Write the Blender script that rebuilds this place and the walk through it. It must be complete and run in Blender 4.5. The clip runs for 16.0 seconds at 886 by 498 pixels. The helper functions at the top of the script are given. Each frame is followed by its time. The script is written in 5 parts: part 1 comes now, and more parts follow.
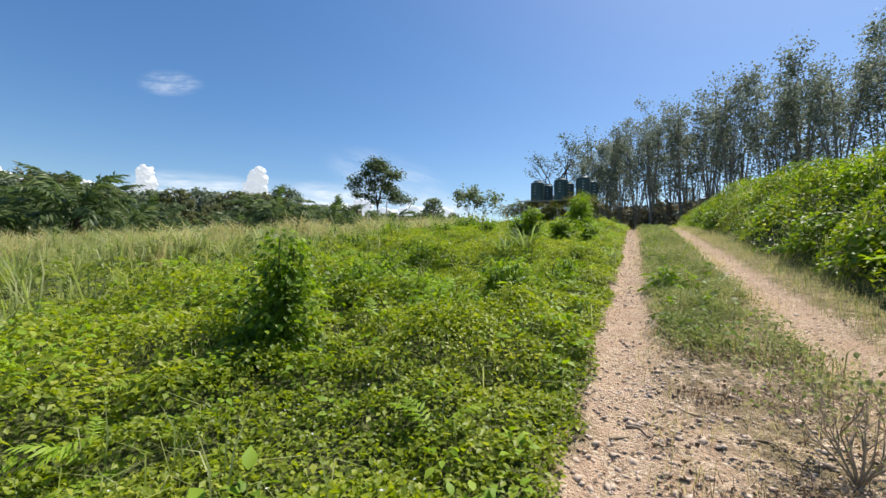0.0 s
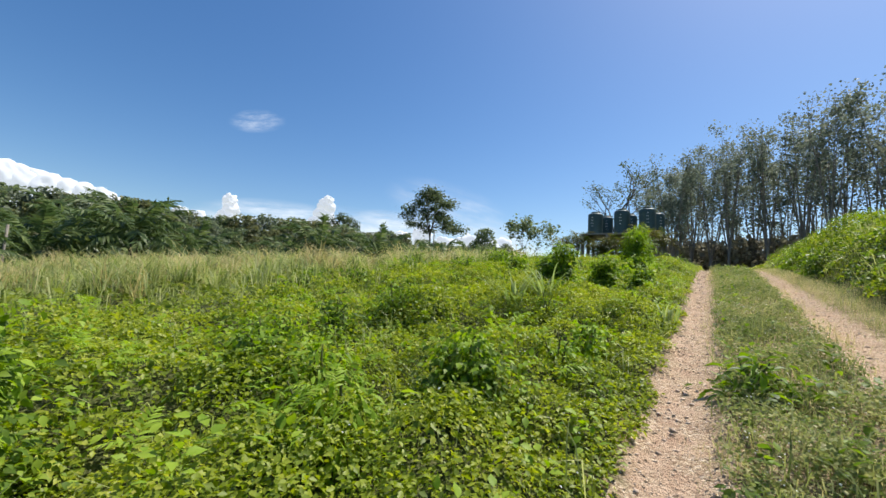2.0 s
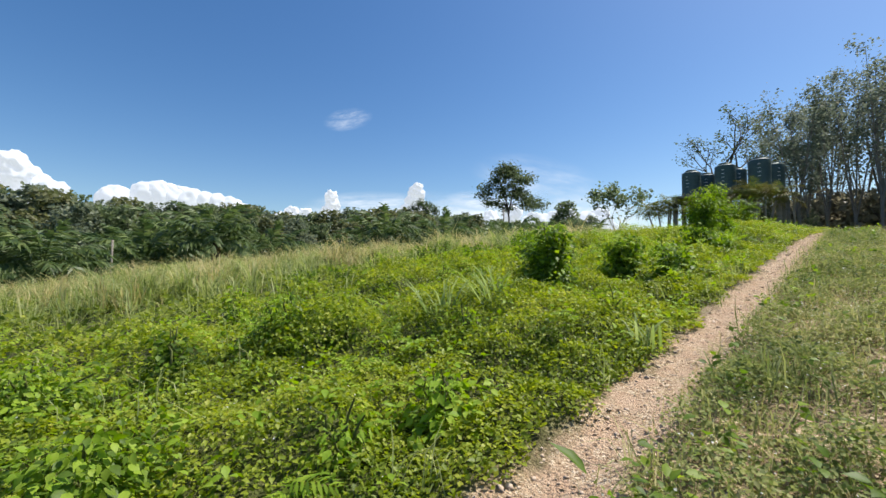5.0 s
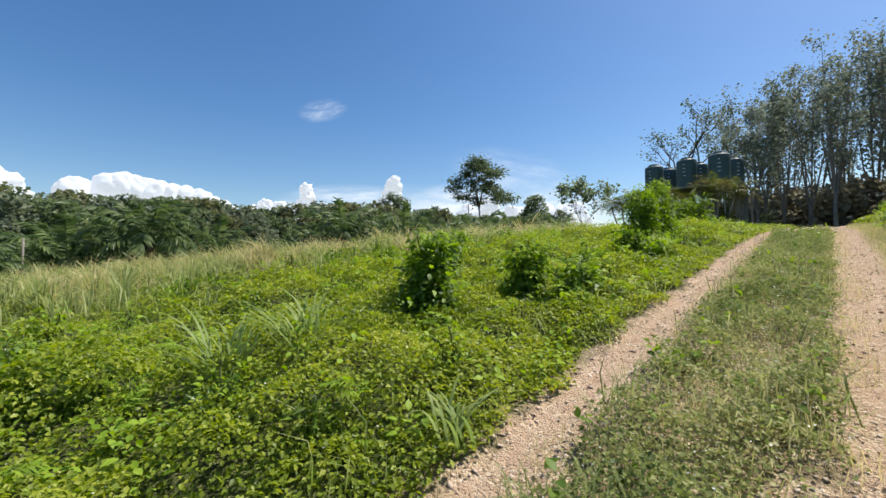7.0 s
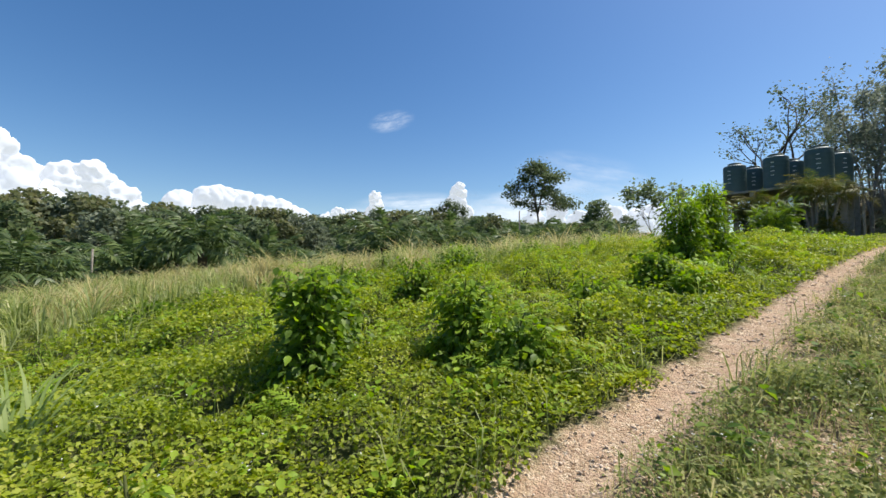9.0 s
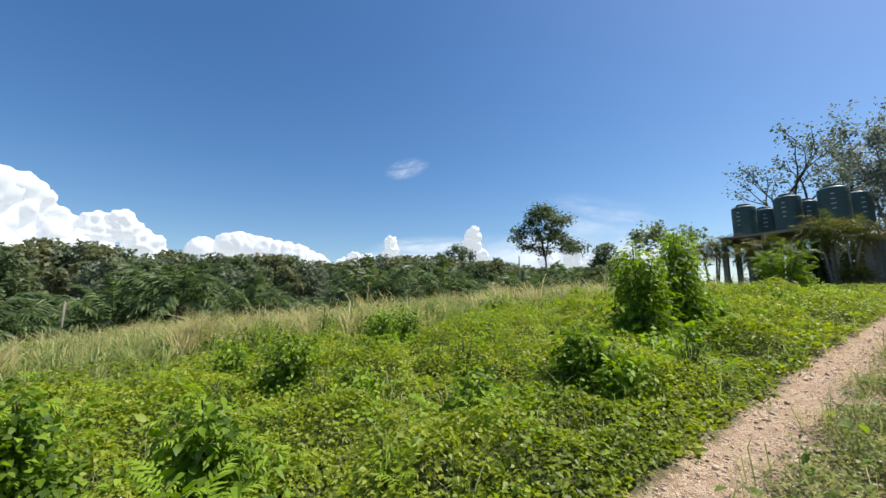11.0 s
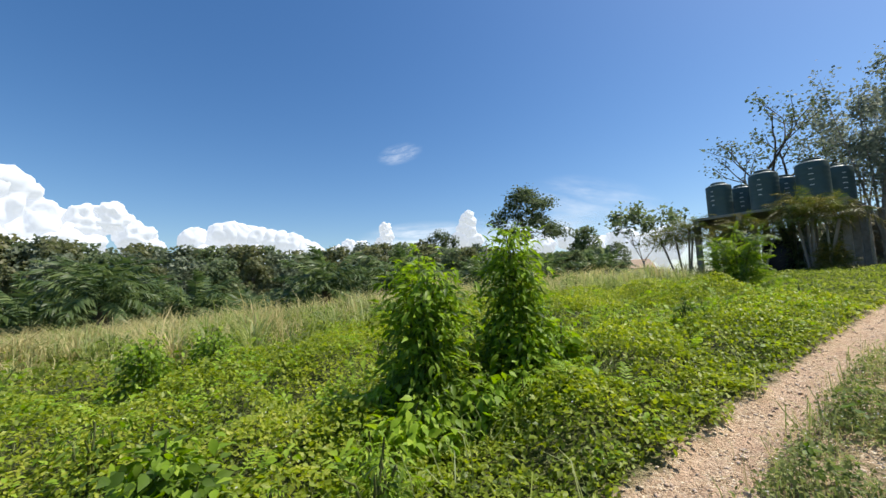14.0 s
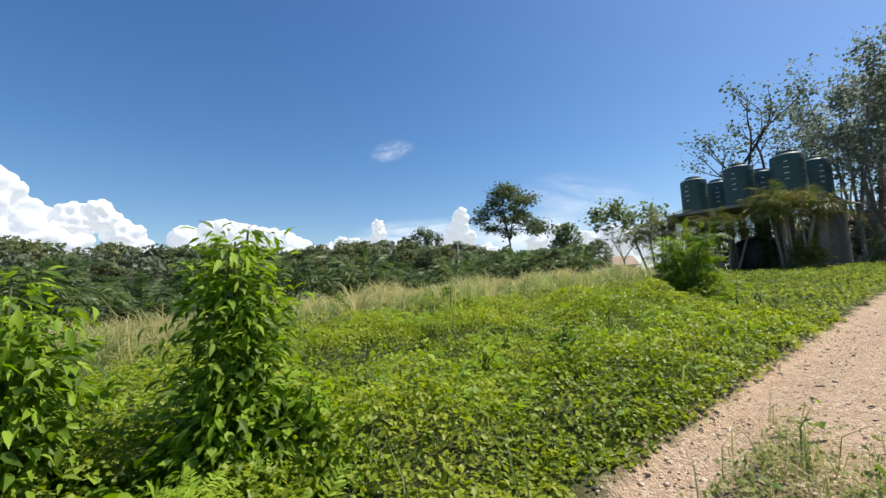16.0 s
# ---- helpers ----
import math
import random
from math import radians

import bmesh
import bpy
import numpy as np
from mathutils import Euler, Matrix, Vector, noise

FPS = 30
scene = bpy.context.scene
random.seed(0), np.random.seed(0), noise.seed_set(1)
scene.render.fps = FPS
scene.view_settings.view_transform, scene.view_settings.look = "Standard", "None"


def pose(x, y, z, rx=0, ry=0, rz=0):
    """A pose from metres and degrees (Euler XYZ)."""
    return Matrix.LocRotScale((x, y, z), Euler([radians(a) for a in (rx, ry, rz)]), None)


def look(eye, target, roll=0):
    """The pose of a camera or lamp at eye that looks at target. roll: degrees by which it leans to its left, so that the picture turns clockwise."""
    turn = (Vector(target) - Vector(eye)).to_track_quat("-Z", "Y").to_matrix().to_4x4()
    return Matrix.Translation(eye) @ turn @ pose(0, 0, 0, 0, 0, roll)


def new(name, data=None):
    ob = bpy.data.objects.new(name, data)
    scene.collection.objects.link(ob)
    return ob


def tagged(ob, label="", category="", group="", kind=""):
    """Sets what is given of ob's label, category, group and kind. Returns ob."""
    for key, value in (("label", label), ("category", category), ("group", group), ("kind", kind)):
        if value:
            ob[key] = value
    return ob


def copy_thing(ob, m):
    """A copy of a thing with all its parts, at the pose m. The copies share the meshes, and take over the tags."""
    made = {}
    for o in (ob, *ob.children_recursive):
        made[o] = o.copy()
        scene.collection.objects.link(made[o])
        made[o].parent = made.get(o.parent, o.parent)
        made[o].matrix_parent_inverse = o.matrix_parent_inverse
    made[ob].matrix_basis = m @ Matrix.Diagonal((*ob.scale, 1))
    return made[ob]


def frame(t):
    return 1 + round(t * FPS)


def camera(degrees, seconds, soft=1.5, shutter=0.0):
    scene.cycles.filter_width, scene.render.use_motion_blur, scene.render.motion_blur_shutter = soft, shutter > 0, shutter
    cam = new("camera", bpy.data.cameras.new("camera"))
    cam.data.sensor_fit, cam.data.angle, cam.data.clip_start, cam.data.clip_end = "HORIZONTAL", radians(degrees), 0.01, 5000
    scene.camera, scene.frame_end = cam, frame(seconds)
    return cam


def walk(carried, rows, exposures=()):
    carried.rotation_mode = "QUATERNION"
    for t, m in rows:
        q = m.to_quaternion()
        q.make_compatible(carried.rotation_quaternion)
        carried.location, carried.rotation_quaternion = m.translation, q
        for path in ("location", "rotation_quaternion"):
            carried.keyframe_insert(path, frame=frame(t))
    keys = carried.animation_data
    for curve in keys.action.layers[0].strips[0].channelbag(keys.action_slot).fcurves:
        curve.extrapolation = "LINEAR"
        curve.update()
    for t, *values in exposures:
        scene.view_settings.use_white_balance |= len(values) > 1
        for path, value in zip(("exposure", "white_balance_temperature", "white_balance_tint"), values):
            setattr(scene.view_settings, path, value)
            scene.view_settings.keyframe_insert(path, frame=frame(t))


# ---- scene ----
FOV = 95.83
cam = camera(FOV, 16.0, soft=1.5)
# seconds, eye, a point looked at, roll
PATH = [
    (0, (0.001, -0.002, 1.501), (-0.861, 1.802, 1.552), 0.96),
    (0.5, (-0.023, 0.545, 1.572), (-0.867, 2.356, 1.642), 1.38),
    (1, (0.012, 1.119, 1.662), (-0.853, 2.921, 1.747), 1.85),
    (1.5, (0.033, 1.711, 1.722), (-0.877, 3.489, 1.831), 2.40),
    (2, (0.121, 2.264, 1.845), (-0.990, 3.916, 2.033), 3.33),
    (2.5, (0.212, 2.819, 1.907), (-0.865, 4.498, 2.043), 2.52),
    (3, (0.452, 3.264, 1.990), (-0.584, 4.971, 2.102), 2.51),
    (3.5, (0.633, 3.690, 2.039), (-0.472, 5.355, 2.120), 1.87),
    (4, (0.759, 4.112, 2.116), (-0.527, 5.642, 2.202), 1.33),
    (4.2, (0.835, 4.311, 2.144), (-0.537, 5.764, 2.243), 1.37),
    (6.3, (1.118, 6.327, 2.484), (-0.372, 7.660, 2.536), -0.84),
    (6.5, (1.136, 6.553, 2.501), (-0.304, 7.940, 2.544), -0.82),
    (7, (1.194, 7.166, 2.582), (-0.191, 8.608, 2.622), -0.49),
    (7.5, (1.241, 7.776, 2.673), (-0.200, 9.162, 2.708), -0.27),
    (8, (1.269, 8.363, 2.745), (-0.269, 9.641, 2.772), -0.15),
    (8.5, (1.265, 8.930, 2.849), (-0.330, 10.137, 2.887), -0.08),
    (9, (1.246, 9.524, 2.950), (-0.353, 10.724, 3.021), -0.00),
    (9.5, (1.228, 10.168, 3.044), (-0.360, 11.377, 3.170), 0.39),
    (9.7, (1.246, 10.429, 3.076), (-0.341, 11.638, 3.228), 0.54),
    (11.8, (1.130, 12.895, 3.546), (-0.506, 13.997, 3.876), -1.04),
    (12, (1.126, 13.161, 3.570), (-0.493, 14.292, 3.888), -1.19),
    (12.5, (1.108, 13.848, 3.619), (-0.474, 15.038, 3.905), -1.52),
    (13, (1.159, 14.529, 3.712), (-0.396, 15.760, 3.965), -1.90),
    (13.5, (1.121, 15.191, 3.822), (-0.447, 16.413, 4.048), -2.05),
    (14, (1.105, 15.798, 3.913), (-0.519, 16.945, 4.127), -1.70),
    (14.5, (1.057, 16.417, 3.964), (-0.589, 17.535, 4.173), -1.40),
    (15, (1.064, 17.079, 4.021), (-0.562, 18.222, 4.240), -1.08),
    (15.5, (1.088, 17.778, 4.083), (-0.521, 18.947, 4.291), -1.30),
    (16, (1.106, 18.489, 4.146), (-0.501, 19.663, 4.344), -2.11),
]
walk(cam, [(t, look(eye, target, roll)) for t, eye, target, roll in PATH], [(0.0, 0.34), (16.0, 0.34)])

# ---- daylight ----
SUN_AZ, SUN_EL = radians(24), radians(58)      # clockwise from +y, above the horizon
world = bpy.data.worlds.new("sky")
scene.world = world
world.use_nodes = True
wn = world.node_tree
wn.nodes.clear()
sky = wn.nodes.new("ShaderNodeTexSky")
sky.sky_type, sky.sun_disc = "NISHITA", False
sky.sun_elevation, sky.sun_rotation = SUN_EL, SUN_AZ
sky.air_density, sky.dust_density, sky.ozone_density, sky.altitude = 1.0, 0.75, 1.6, 0
bg = wn.nodes.new("ShaderNodeBackground")
bg.inputs["Strength"].default_value = 0.11
wo = wn.nodes.new("ShaderNodeOutputWorld")
tone = wn.nodes.new("ShaderNodeHueSaturation")
tone.inputs["Hue"].default_value, tone.inputs["Saturation"].default_value = 0.503, 1.3
wn.links.new(sky.outputs[0], tone.inputs["Color"])
wn.links.new(tone.outputs[0], bg.inputs[0])
wn.links.new(bg.outputs[0], wo.inputs[0])
sun_data = bpy.data.lights.new("sun", "SUN")
sun_data.energy, sun_data.angle, sun_data.color = 5.0, radians(0.53), (1.0, 0.95, 0.86)
sun = new("sun", sun_data)
toward = Vector((math.sin(SUN_AZ) * math.cos(SUN_EL), math.cos(SUN_AZ) * math.cos(SUN_EL), math.sin(SUN_EL)))
sun.matrix_world = look(toward * 50, (0, 0, 0))


# ---- materials ----
def material(name, rough=0.8, metal=0.0, spec=0.3):
    m = bpy.data.materials.new(name)
    m.use_nodes = True
    nt = m.node_tree
    b = nt.nodes["Principled BSDF"]
    b.inputs["Roughness"].default_value = rough
    b.inputs["Metallic"].default_value = metal
    b.inputs["Specular IOR Level"].default_value = spec
    return m, nt, b


def node(nt, kind, **values):
    n = nt.nodes.new(kind)
    for k, v in values.items():
        n.inputs[k.replace("_", " ")].default_value = v
    return n


def ramp(nt, source, stops):
    r = nt.nodes.new("ShaderNodeValToRGB")
    while len(r.color_ramp.elements) < len(stops):
        r.color_ramp.elements.new(0.5)
    for e, (p, c) in zip(r.color_ramp.elements, stops):
        e.position, e.color = p, (*c, 1)
    nt.links.new(source, r.inputs[0])
    return r.outputs[0]


def fractal(nt, scale, detail=4, rough=0.6, coords=None):
    t = node(nt, "ShaderNodeTexNoise", Scale=scale, Detail=detail, Roughness=rough)
    if coords is None:
        coords = nt.nodes.new("ShaderNodeNewGeometry").outputs["Position"]
    nt.links.new(coords, t.inputs["Vector"])
    return t.outputs["Fac"]


def mixed(nt, fac, a, b):
    m = nt.nodes.new("ShaderNodeMix")
    m.data_type = "RGBA"
    nt.links.new(fac, m.inputs[0])
    for sock, v in ((m.inputs[6], a), (m.inputs[7], b)):
        if isinstance(v, tuple):
            sock.default_value = (*v, 1)
        else:
            nt.links.new(v, sock)
    return m.outputs[2]


def calc(nt, op, a, b=0.0, c=0.0):
    m = nt.nodes.new("ShaderNodeMath")
    m.operation = op
    for sock, v in zip(m.inputs, (a, b, c)):
        if isinstance(v, (int, float)):
            sock.default_value = v
        else:
            nt.links.new(v, sock)
    return m.outputs[0]


def step(nt, value, lo, hi):
    m = nt.nodes.new("ShaderNodeMapRange")
    m.interpolation_type = "SMOOTHSTEP"
    m.inputs["From Min"].default_value, m.inputs["From Max"].default_value = lo, hi
    nt.links.new(value, m.inputs["Value"])
    return m.outputs[0]


def bump(nt, b, height, strength=0.5, distance=0.02):
    n = node(nt, "ShaderNodeBump", Strength=strength, Distance=distance)
    nt.links.new(height, n.inputs["Height"])
    nt.links.new(n.outputs[0], b.inputs["Normal"])


def leaf_material(name, stops, through_light=0.35, rough=0.45, patch=0.35, spec=0.4):
    """Foliage: each leaf its own tint, with slow patches over the land, light passing through the blade."""
    m, nt, b = material(name, rough, 0, spec)
    geo = nt.nodes.new("ShaderNodeNewGeometry")
    slow = fractal(nt, 0.9, 3, 0.6)
    pick = calc(nt, "ADD", calc(nt, "MULTIPLY", geo.outputs["Random Per Island"], 1 - patch), calc(nt, "MULTIPLY", step(nt, slow, 0.3, 0.7), patch))
    col = ramp(nt, pick, stops)
    nt.links.new(col, b.inputs["Base Color"])
    tr = nt.nodes.new("ShaderNodeBsdfTranslucent")
    bright = nt.nodes.new("ShaderNodeHueSaturation")
    bright.inputs["Value"].default_value, bright.inputs["Saturation"].default_value = 1.5, 1.1
    nt.links.new(col, bright.inputs["Color"])
    nt.links.new(bright.outputs[0], tr.inputs[0])
    mx = nt.nodes.new("ShaderNodeMixShader")
    mx.inputs[0].default_value = through_light
    nt.links.new(b.outputs[0], mx.inputs[1])
    nt.links.new(tr.outputs[0], mx.inputs[2])
    nt.links.new(mx.outputs[0], nt.nodes["Material Output"].inputs[0])
    return m


def rough_material(name, stops, scale=6, rough=0.85, bumpy=0.4, metal=0.0, depth=0.02, spec=0.3):
    m, nt, b = material(name, rough, metal, spec)
    info = nt.nodes.new("ShaderNodeTexCoord").outputs["Object"]
    n1, n2 = fractal(nt, scale, 6, 0.65, info), fractal(nt, scale * 0.15, 3, 0.5, info)
    v = calc(nt, "ADD", calc(nt, "MULTIPLY", n1, 0.6), calc(nt, "MULTIPLY", n2, 0.4))
    nt.links.new(ramp(nt, v, stops), b.inputs["Base Color"])
    bump(nt, b, n1, bumpy, depth)
    return m


def ground_material():
    m, nt, b = material("earth", 0.95, 0, 0.15)
    pos = nt.nodes.new("ShaderNodeNewGeometry").outputs["Position"]
    sep = nt.nodes.new("ShaderNodeSeparateXYZ")
    nt.links.new(pos, sep.inputs[0])
    X, Y = sep.outputs[0], sep.outputs[1]
    wob = calc(nt, "MULTIPLY", calc(nt, "SUBTRACT", fractal(nt, 2.2, 5, 0.65), 0.5), 0.55)
    xw = calc(nt, "ADD", X, wob)
    fine, mid, grit = fractal(nt, 38, 6, 0.7), fractal(nt, 7, 5, 0.6), fractal(nt, 140, 3, 0.6)
    dirt = ramp(nt, calc(nt, "ADD", calc(nt, "MULTIPLY", fine, 0.55), calc(nt, "MULTIPLY", mid, 0.45)),
                [(0.28, (0.23, 0.135, 0.085)), (0.42, (0.46, 0.305, 0.20)), (0.56, (0.59, 0.42, 0.29)), (0.75, (0.70, 0.54, 0.395))])
    dry = ramp(nt, calc(nt, "ADD", calc(nt, "MULTIPLY", fine, 0.5), calc(nt, "MULTIPLY", mid, 0.5)),
               [(0.3, (0.11, 0.08, 0.045)), (0.5, (0.27, 0.21, 0.12)), (0.72, (0.42, 0.35, 0.22))])
    soil = ramp(nt, mid, [(0.3, (0.05, 0.055, 0.02)), (0.55, (0.085, 0.10, 0.032)), (0.8, (0.13, 0.14, 0.05))])
    # wheel ruts: bare between their edges; beyond y = 21 the whole track is bare
    left = calc(nt, "MULTIPLY", step(nt, xw, -0.36, -0.22), calc(nt, "SUBTRACT", 1.0, step(nt, xw, 0.08, 0.26)))
    right = calc(nt, "MULTIPLY", step(nt, xw, 1.12, 1.3), calc(nt, "SUBTRACT", 1.0, step(nt, xw, 1.75, 1.95)))
    top = calc(nt, "MULTIPLY", calc(nt, "MULTIPLY", step(nt, xw, -0.36, -0.2), calc(nt, "SUBTRACT", 1.0, step(nt, xw, 1.8, 2.1))), step(nt, calc(nt, "ADD", Y, wob), 20.8, 22.0))
    near = calc(nt, "MULTIPLY", calc(nt, "MULTIPLY", step(nt, xw, -0.3, -0.1), calc(nt, "SUBTRACT", 1.0, step(nt, xw, 0.3, 0.7))), calc(nt, "SUBTRACT", 1.0, step(nt, Y, 2.2, 3.6)))
    bare = calc(nt, "MAXIMUM", calc(nt, "MAXIMUM", left, right), calc(nt, "MAXIMUM", top, near))
    bare = calc(nt, "MULTIPLY", bare, calc(nt, "SUBTRACT", 1.0, step(nt, Y, 47.0, 52.0)))
    verge = calc(nt, "MULTIPLY", step(nt, xw, -0.5, -0.2), calc(nt, "SUBTRACT", 1.0, step(nt, xw, 2.0, 2.5)))
    # pebbles pressed into the track, two sizes
    peb = []
    for size in (48, 110):
        v = node(nt, "ShaderNodeTexVoronoi", Scale=size)
        nt.links.new(pos, v.inputs["Vector"])
        tint = nt.nodes.new("ShaderNodeSeparateColor")
        nt.links.new(v.outputs["Color"], tint.inputs[0])
        peb.append((v.outputs["Distance"], tint.outputs[0]))
    shade = calc(nt, "ADD", calc(nt, "MULTIPLY", peb[0][1], 0.5), calc(nt, "MULTIPLY", peb[1][1], 0.5))
    stony = ramp(nt, shade, [(0.1, (0.20, 0.12, 0.07)), (0.35, (0.43, 0.30, 0.19)), (0.65, (0.60, 0.45, 0.30)), (0.9, (0.80, 0.68, 0.52))])
    dirt = mixed(nt, step(nt, fractal(nt, 5, 5, 0.7), 0.38, 0.62), dirt, stony)
    litter = ramp(nt, calc(nt, "ADD", calc(nt, "MULTIPLY", peb[0][1], 0.6), calc(nt, "MULTIPLY", fine, 0.5)), [(0.2, (0.04, 0.05, 0.015)), (0.55, (0.10, 0.12, 0.035)), (0.9, (0.20, 0.19, 0.08))])
    soil = mixed(nt, step(nt, mid, 0.35, 0.6), soil, litter)
    col = mixed(nt, bare, mixed(nt, verge, soil, mixed(nt, step(nt, mid, 0.45, 0.6), dry, stony)), dirt)
    nt.links.new(col, b.inputs["Base Color"])
    lump = calc(nt, "SUBTRACT", calc(nt, "ADD", calc(nt, "MULTIPLY", fine, 0.6), calc(nt, "MULTIPLY", grit, 0.3)), calc(nt, "ADD", calc(nt, "MULTIPLY", peb[0][0], 0.5), calc(nt, "MULTIPLY", peb[1][0], 0.3)))
    bump(nt, b, lump, 0.9, 0.03)
    return m


EARTH = ground_material()
GRAVEL = rough_material("gravel", [(0.25, (0.28, 0.18, 0.125)), (0.5, (0.56, 0.43, 0.33)), (0.75, (0.72, 0.61, 0.51))], 20, 0.9, 0.3)
COVER = leaf_material("creeper_leaf", [(0.0, (0.085, 0.13, 0.02)), (0.35, (0.20, 0.26, 0.028)), (0.7, (0.318, 0.37, 0.037)), (0.93, (0.42, 0.43, 0.07)), (1.0, (0.44, 0.40, 0.115))], 0.44, 0.46, spec=0.3)
COVER_FAR = leaf_material("meadow_leaf", [(0.0, (0.09, 0.13, 0.028)), (0.4, (0.18, 0.23, 0.036)), (0.8, (0.28, 0.32, 0.06)), (1.0, (0.37, 0.37, 0.11))], 0.45, 0.55, spec=0.2)
BUSH = leaf_material("bush_leaf", [(0.0, (0.05, 0.095, 0.015)), (0.5, (0.125, 0.20, 0.024)), (0.85, (0.235, 0.325, 0.036)), (1.0, (0.36, 0.44, 0.065))], 0.45, 0.48, spec=0.25)
BRIGHT = leaf_material("young_and_sunlit_leaf", [(0.0, (0.13, 0.22, 0.02)), (0.5, (0.24, 0.36, 0.03)), (1.0, (0.36, 0.46, 0.06))], 0.4, 0.5, spec=0.2)
GRASS = leaf_material("grass_blade", [(0.0, (0.10, 0.15, 0.035)), (0.4, (0.25, 0.30, 0.085)), (0.8, (0.41, 0.43, 0.17)), (1.0, (0.52, 0.49, 0.25))], 0.45, 0.5)
PALE_BLADE = leaf_material("pale_blade", [(0.0, (0.14, 0.21, 0.05)), (0.5, (0.25, 0.32, 0.10)), (1.0, (0.38, 0.43, 0.18))], 0.4, 0.55, spec=0.2)
STRAW = leaf_material("dry_grass", [(0.0, (0.30, 0.26, 0.10)), (0.5, (0.48, 0.42, 0.19)), (1.0, (0.64, 0.53, 0.30))], 0.4, 0.6)
WEED = leaf_material("track_weed", [(0.0, (0.10, 0.135, 0.04)), (0.4, (0.22, 0.26, 0.08)), (0.75, (0.34, 0.35, 0.13)), (1.0, (0.52, 0.46, 0.26))], 0.35, 0.6, spec=0.2)
RUBBER = leaf_material("rubber_leaf", [(0.0, (0.10, 0.13, 0.09)), (0.45, (0.18, 0.21, 0.15)), (0.85, (0.265, 0.285, 0.215)), (1.0, (0.36, 0.33, 0.25))], 0.35, 0.6, spec=0.3)
DARK_LEAF = leaf_material("forest_leaf", [(0.0, (0.07, 0.10, 0.045)), (0.5, (0.135, 0.175, 0.078)), (1.0, (0.23, 0.265, 0.13))], 0.45, 0.5)
# extra grey puts the haze of distance into this leaf colour
HAZED_LEAF = leaf_material("hazed_grey_green_leaf", [(0.0, (0.085, 0.11, 0.065)), (0.5, (0.155, 0.185, 0.11)), (1.0, (0.25, 0.275, 0.18))], 0.4, 0.55)
OLIVE_LEAF = leaf_material("olive_leaf", [(0.0, (0.07, 0.085, 0.035)), (0.5, (0.135, 0.15, 0.06)), (1.0, (0.23, 0.215, 0.11))], 0.4, 0.55)
# darkened: the shade of a crown against the sun is in this colour
TALL_LEAF = leaf_material("tall_tree_leaf", [(0.0, (0.05, 0.075, 0.035)), (0.5, (0.095, 0.125, 0.06)), (1.0, (0.18, 0.21, 0.10))], 0.35, 0.6, spec=0.15)
PALM = leaf_material("palm_leaf", [(0.0, (0.045, 0.08, 0.025)), (0.5, (0.095, 0.14, 0.045)), (1.0, (0.20, 0.245, 0.085))], 0.35, 0.45, spec=0.3)
ARECA = leaf_material("areca_leaf", [(0.0, (0.055, 0.095, 0.015)), (0.5, (0.125, 0.165, 0.025)), (1.0, (0.27, 0.25, 0.05))], 0.35, 0.4)
GOLD_FROND = leaf_material("golden_frond", [(0.0, (0.07, 0.075, 0.016)), (0.5, (0.15, 0.145, 0.03)), (1.0, (0.30, 0.24, 0.07))], 0.35, 0.45)
THICKET = leaf_material("thicket_leaf", [(0.0, (0.15, 0.13, 0.09)), (0.5, (0.26, 0.235, 0.16)), (1.0, (0.38, 0.35, 0.24))], 0.4, 0.6)
LITTER = leaf_material("leaf_litter", [(0.0, (0.10, 0.065, 0.04)), (0.5, (0.22, 0.15, 0.09)), (1.0, (0.42, 0.32, 0.2))], 0.1, 0.8)
PETAL = leaf_material("pale_petal", [(0.0, (0.6, 0.6, 0.55)), (1.0, (0.8, 0.8, 0.76))], 0.3, 0.6)
BARK = rough_material("grey_bark", [(0.3, (0.17, 0.145, 0.12)), (0.6, (0.31, 0.27, 0.23)), (0.8, (0.45, 0.41, 0.36))], 8, 0.9, 0.6)
DARK_BARK = rough_material("dark_bark", [(0.3, (0.04, 0.032, 0.025)), (0.7, (0.12, 0.095, 0.07))], 9, 0.9, 0.6)
STEM = rough_material("green_stem", [(0.3, (0.06, 0.08, 0.02)), (0.7, (0.15, 0.16, 0.05))], 15, 0.7, 0.2)
TWIG = rough_material("dry_twig", [(0.3, (0.24, 0.18, 0.12)), (0.7, (0.48, 0.38, 0.27))], 25, 0.9, 0.4)
TANK = rough_material("tank_green", [(0.3, (0.038, 0.072, 0.068)), (0.6, (0.05, 0.09, 0.085)), (0.8, (0.075, 0.115, 0.108))], 3, 0.5, 0.05, spec=0.5)
BLACK = rough_material("black_plastic", [(0.3, (0.006, 0.006, 0.009)), (0.7, (0.014, 0.014, 0.02))], 4, 0.5, 0.05)
MARK = rough_material("white_print_and_sunlit_rim", [(0.3, (0.55, 0.58, 0.55)), (0.7, (0.72, 0.74, 0.72))], 10, 0.6, 0.05)
CONCRETE = rough_material("concrete", [(0.25, (0.14, 0.13, 0.115)), (0.5, (0.27, 0.25, 0.22)), (0.8, (0.40, 0.37, 0.33))], 5, 0.9, 0.4)
TIN = rough_material("roof_sheet", [(0.3, (0.16, 0.11, 0.085)), (0.6, (0.30, 0.23, 0.19)), (0.8, (0.45, 0.39, 0.35))], 4, 0.5, 0.1, 0.3)
PVC = rough_material("pvc_pipe", [(0.3, (0.55, 0.57, 0.58)), (0.7, (0.75, 0.76, 0.76))], 6, 0.5, 0.05)
WOOD = rough_material("weathered_wood", [(0.3, (0.13, 0.11, 0.09)), (0.7, (0.36, 0.33, 0.28))], 12, 0.9, 0.5)
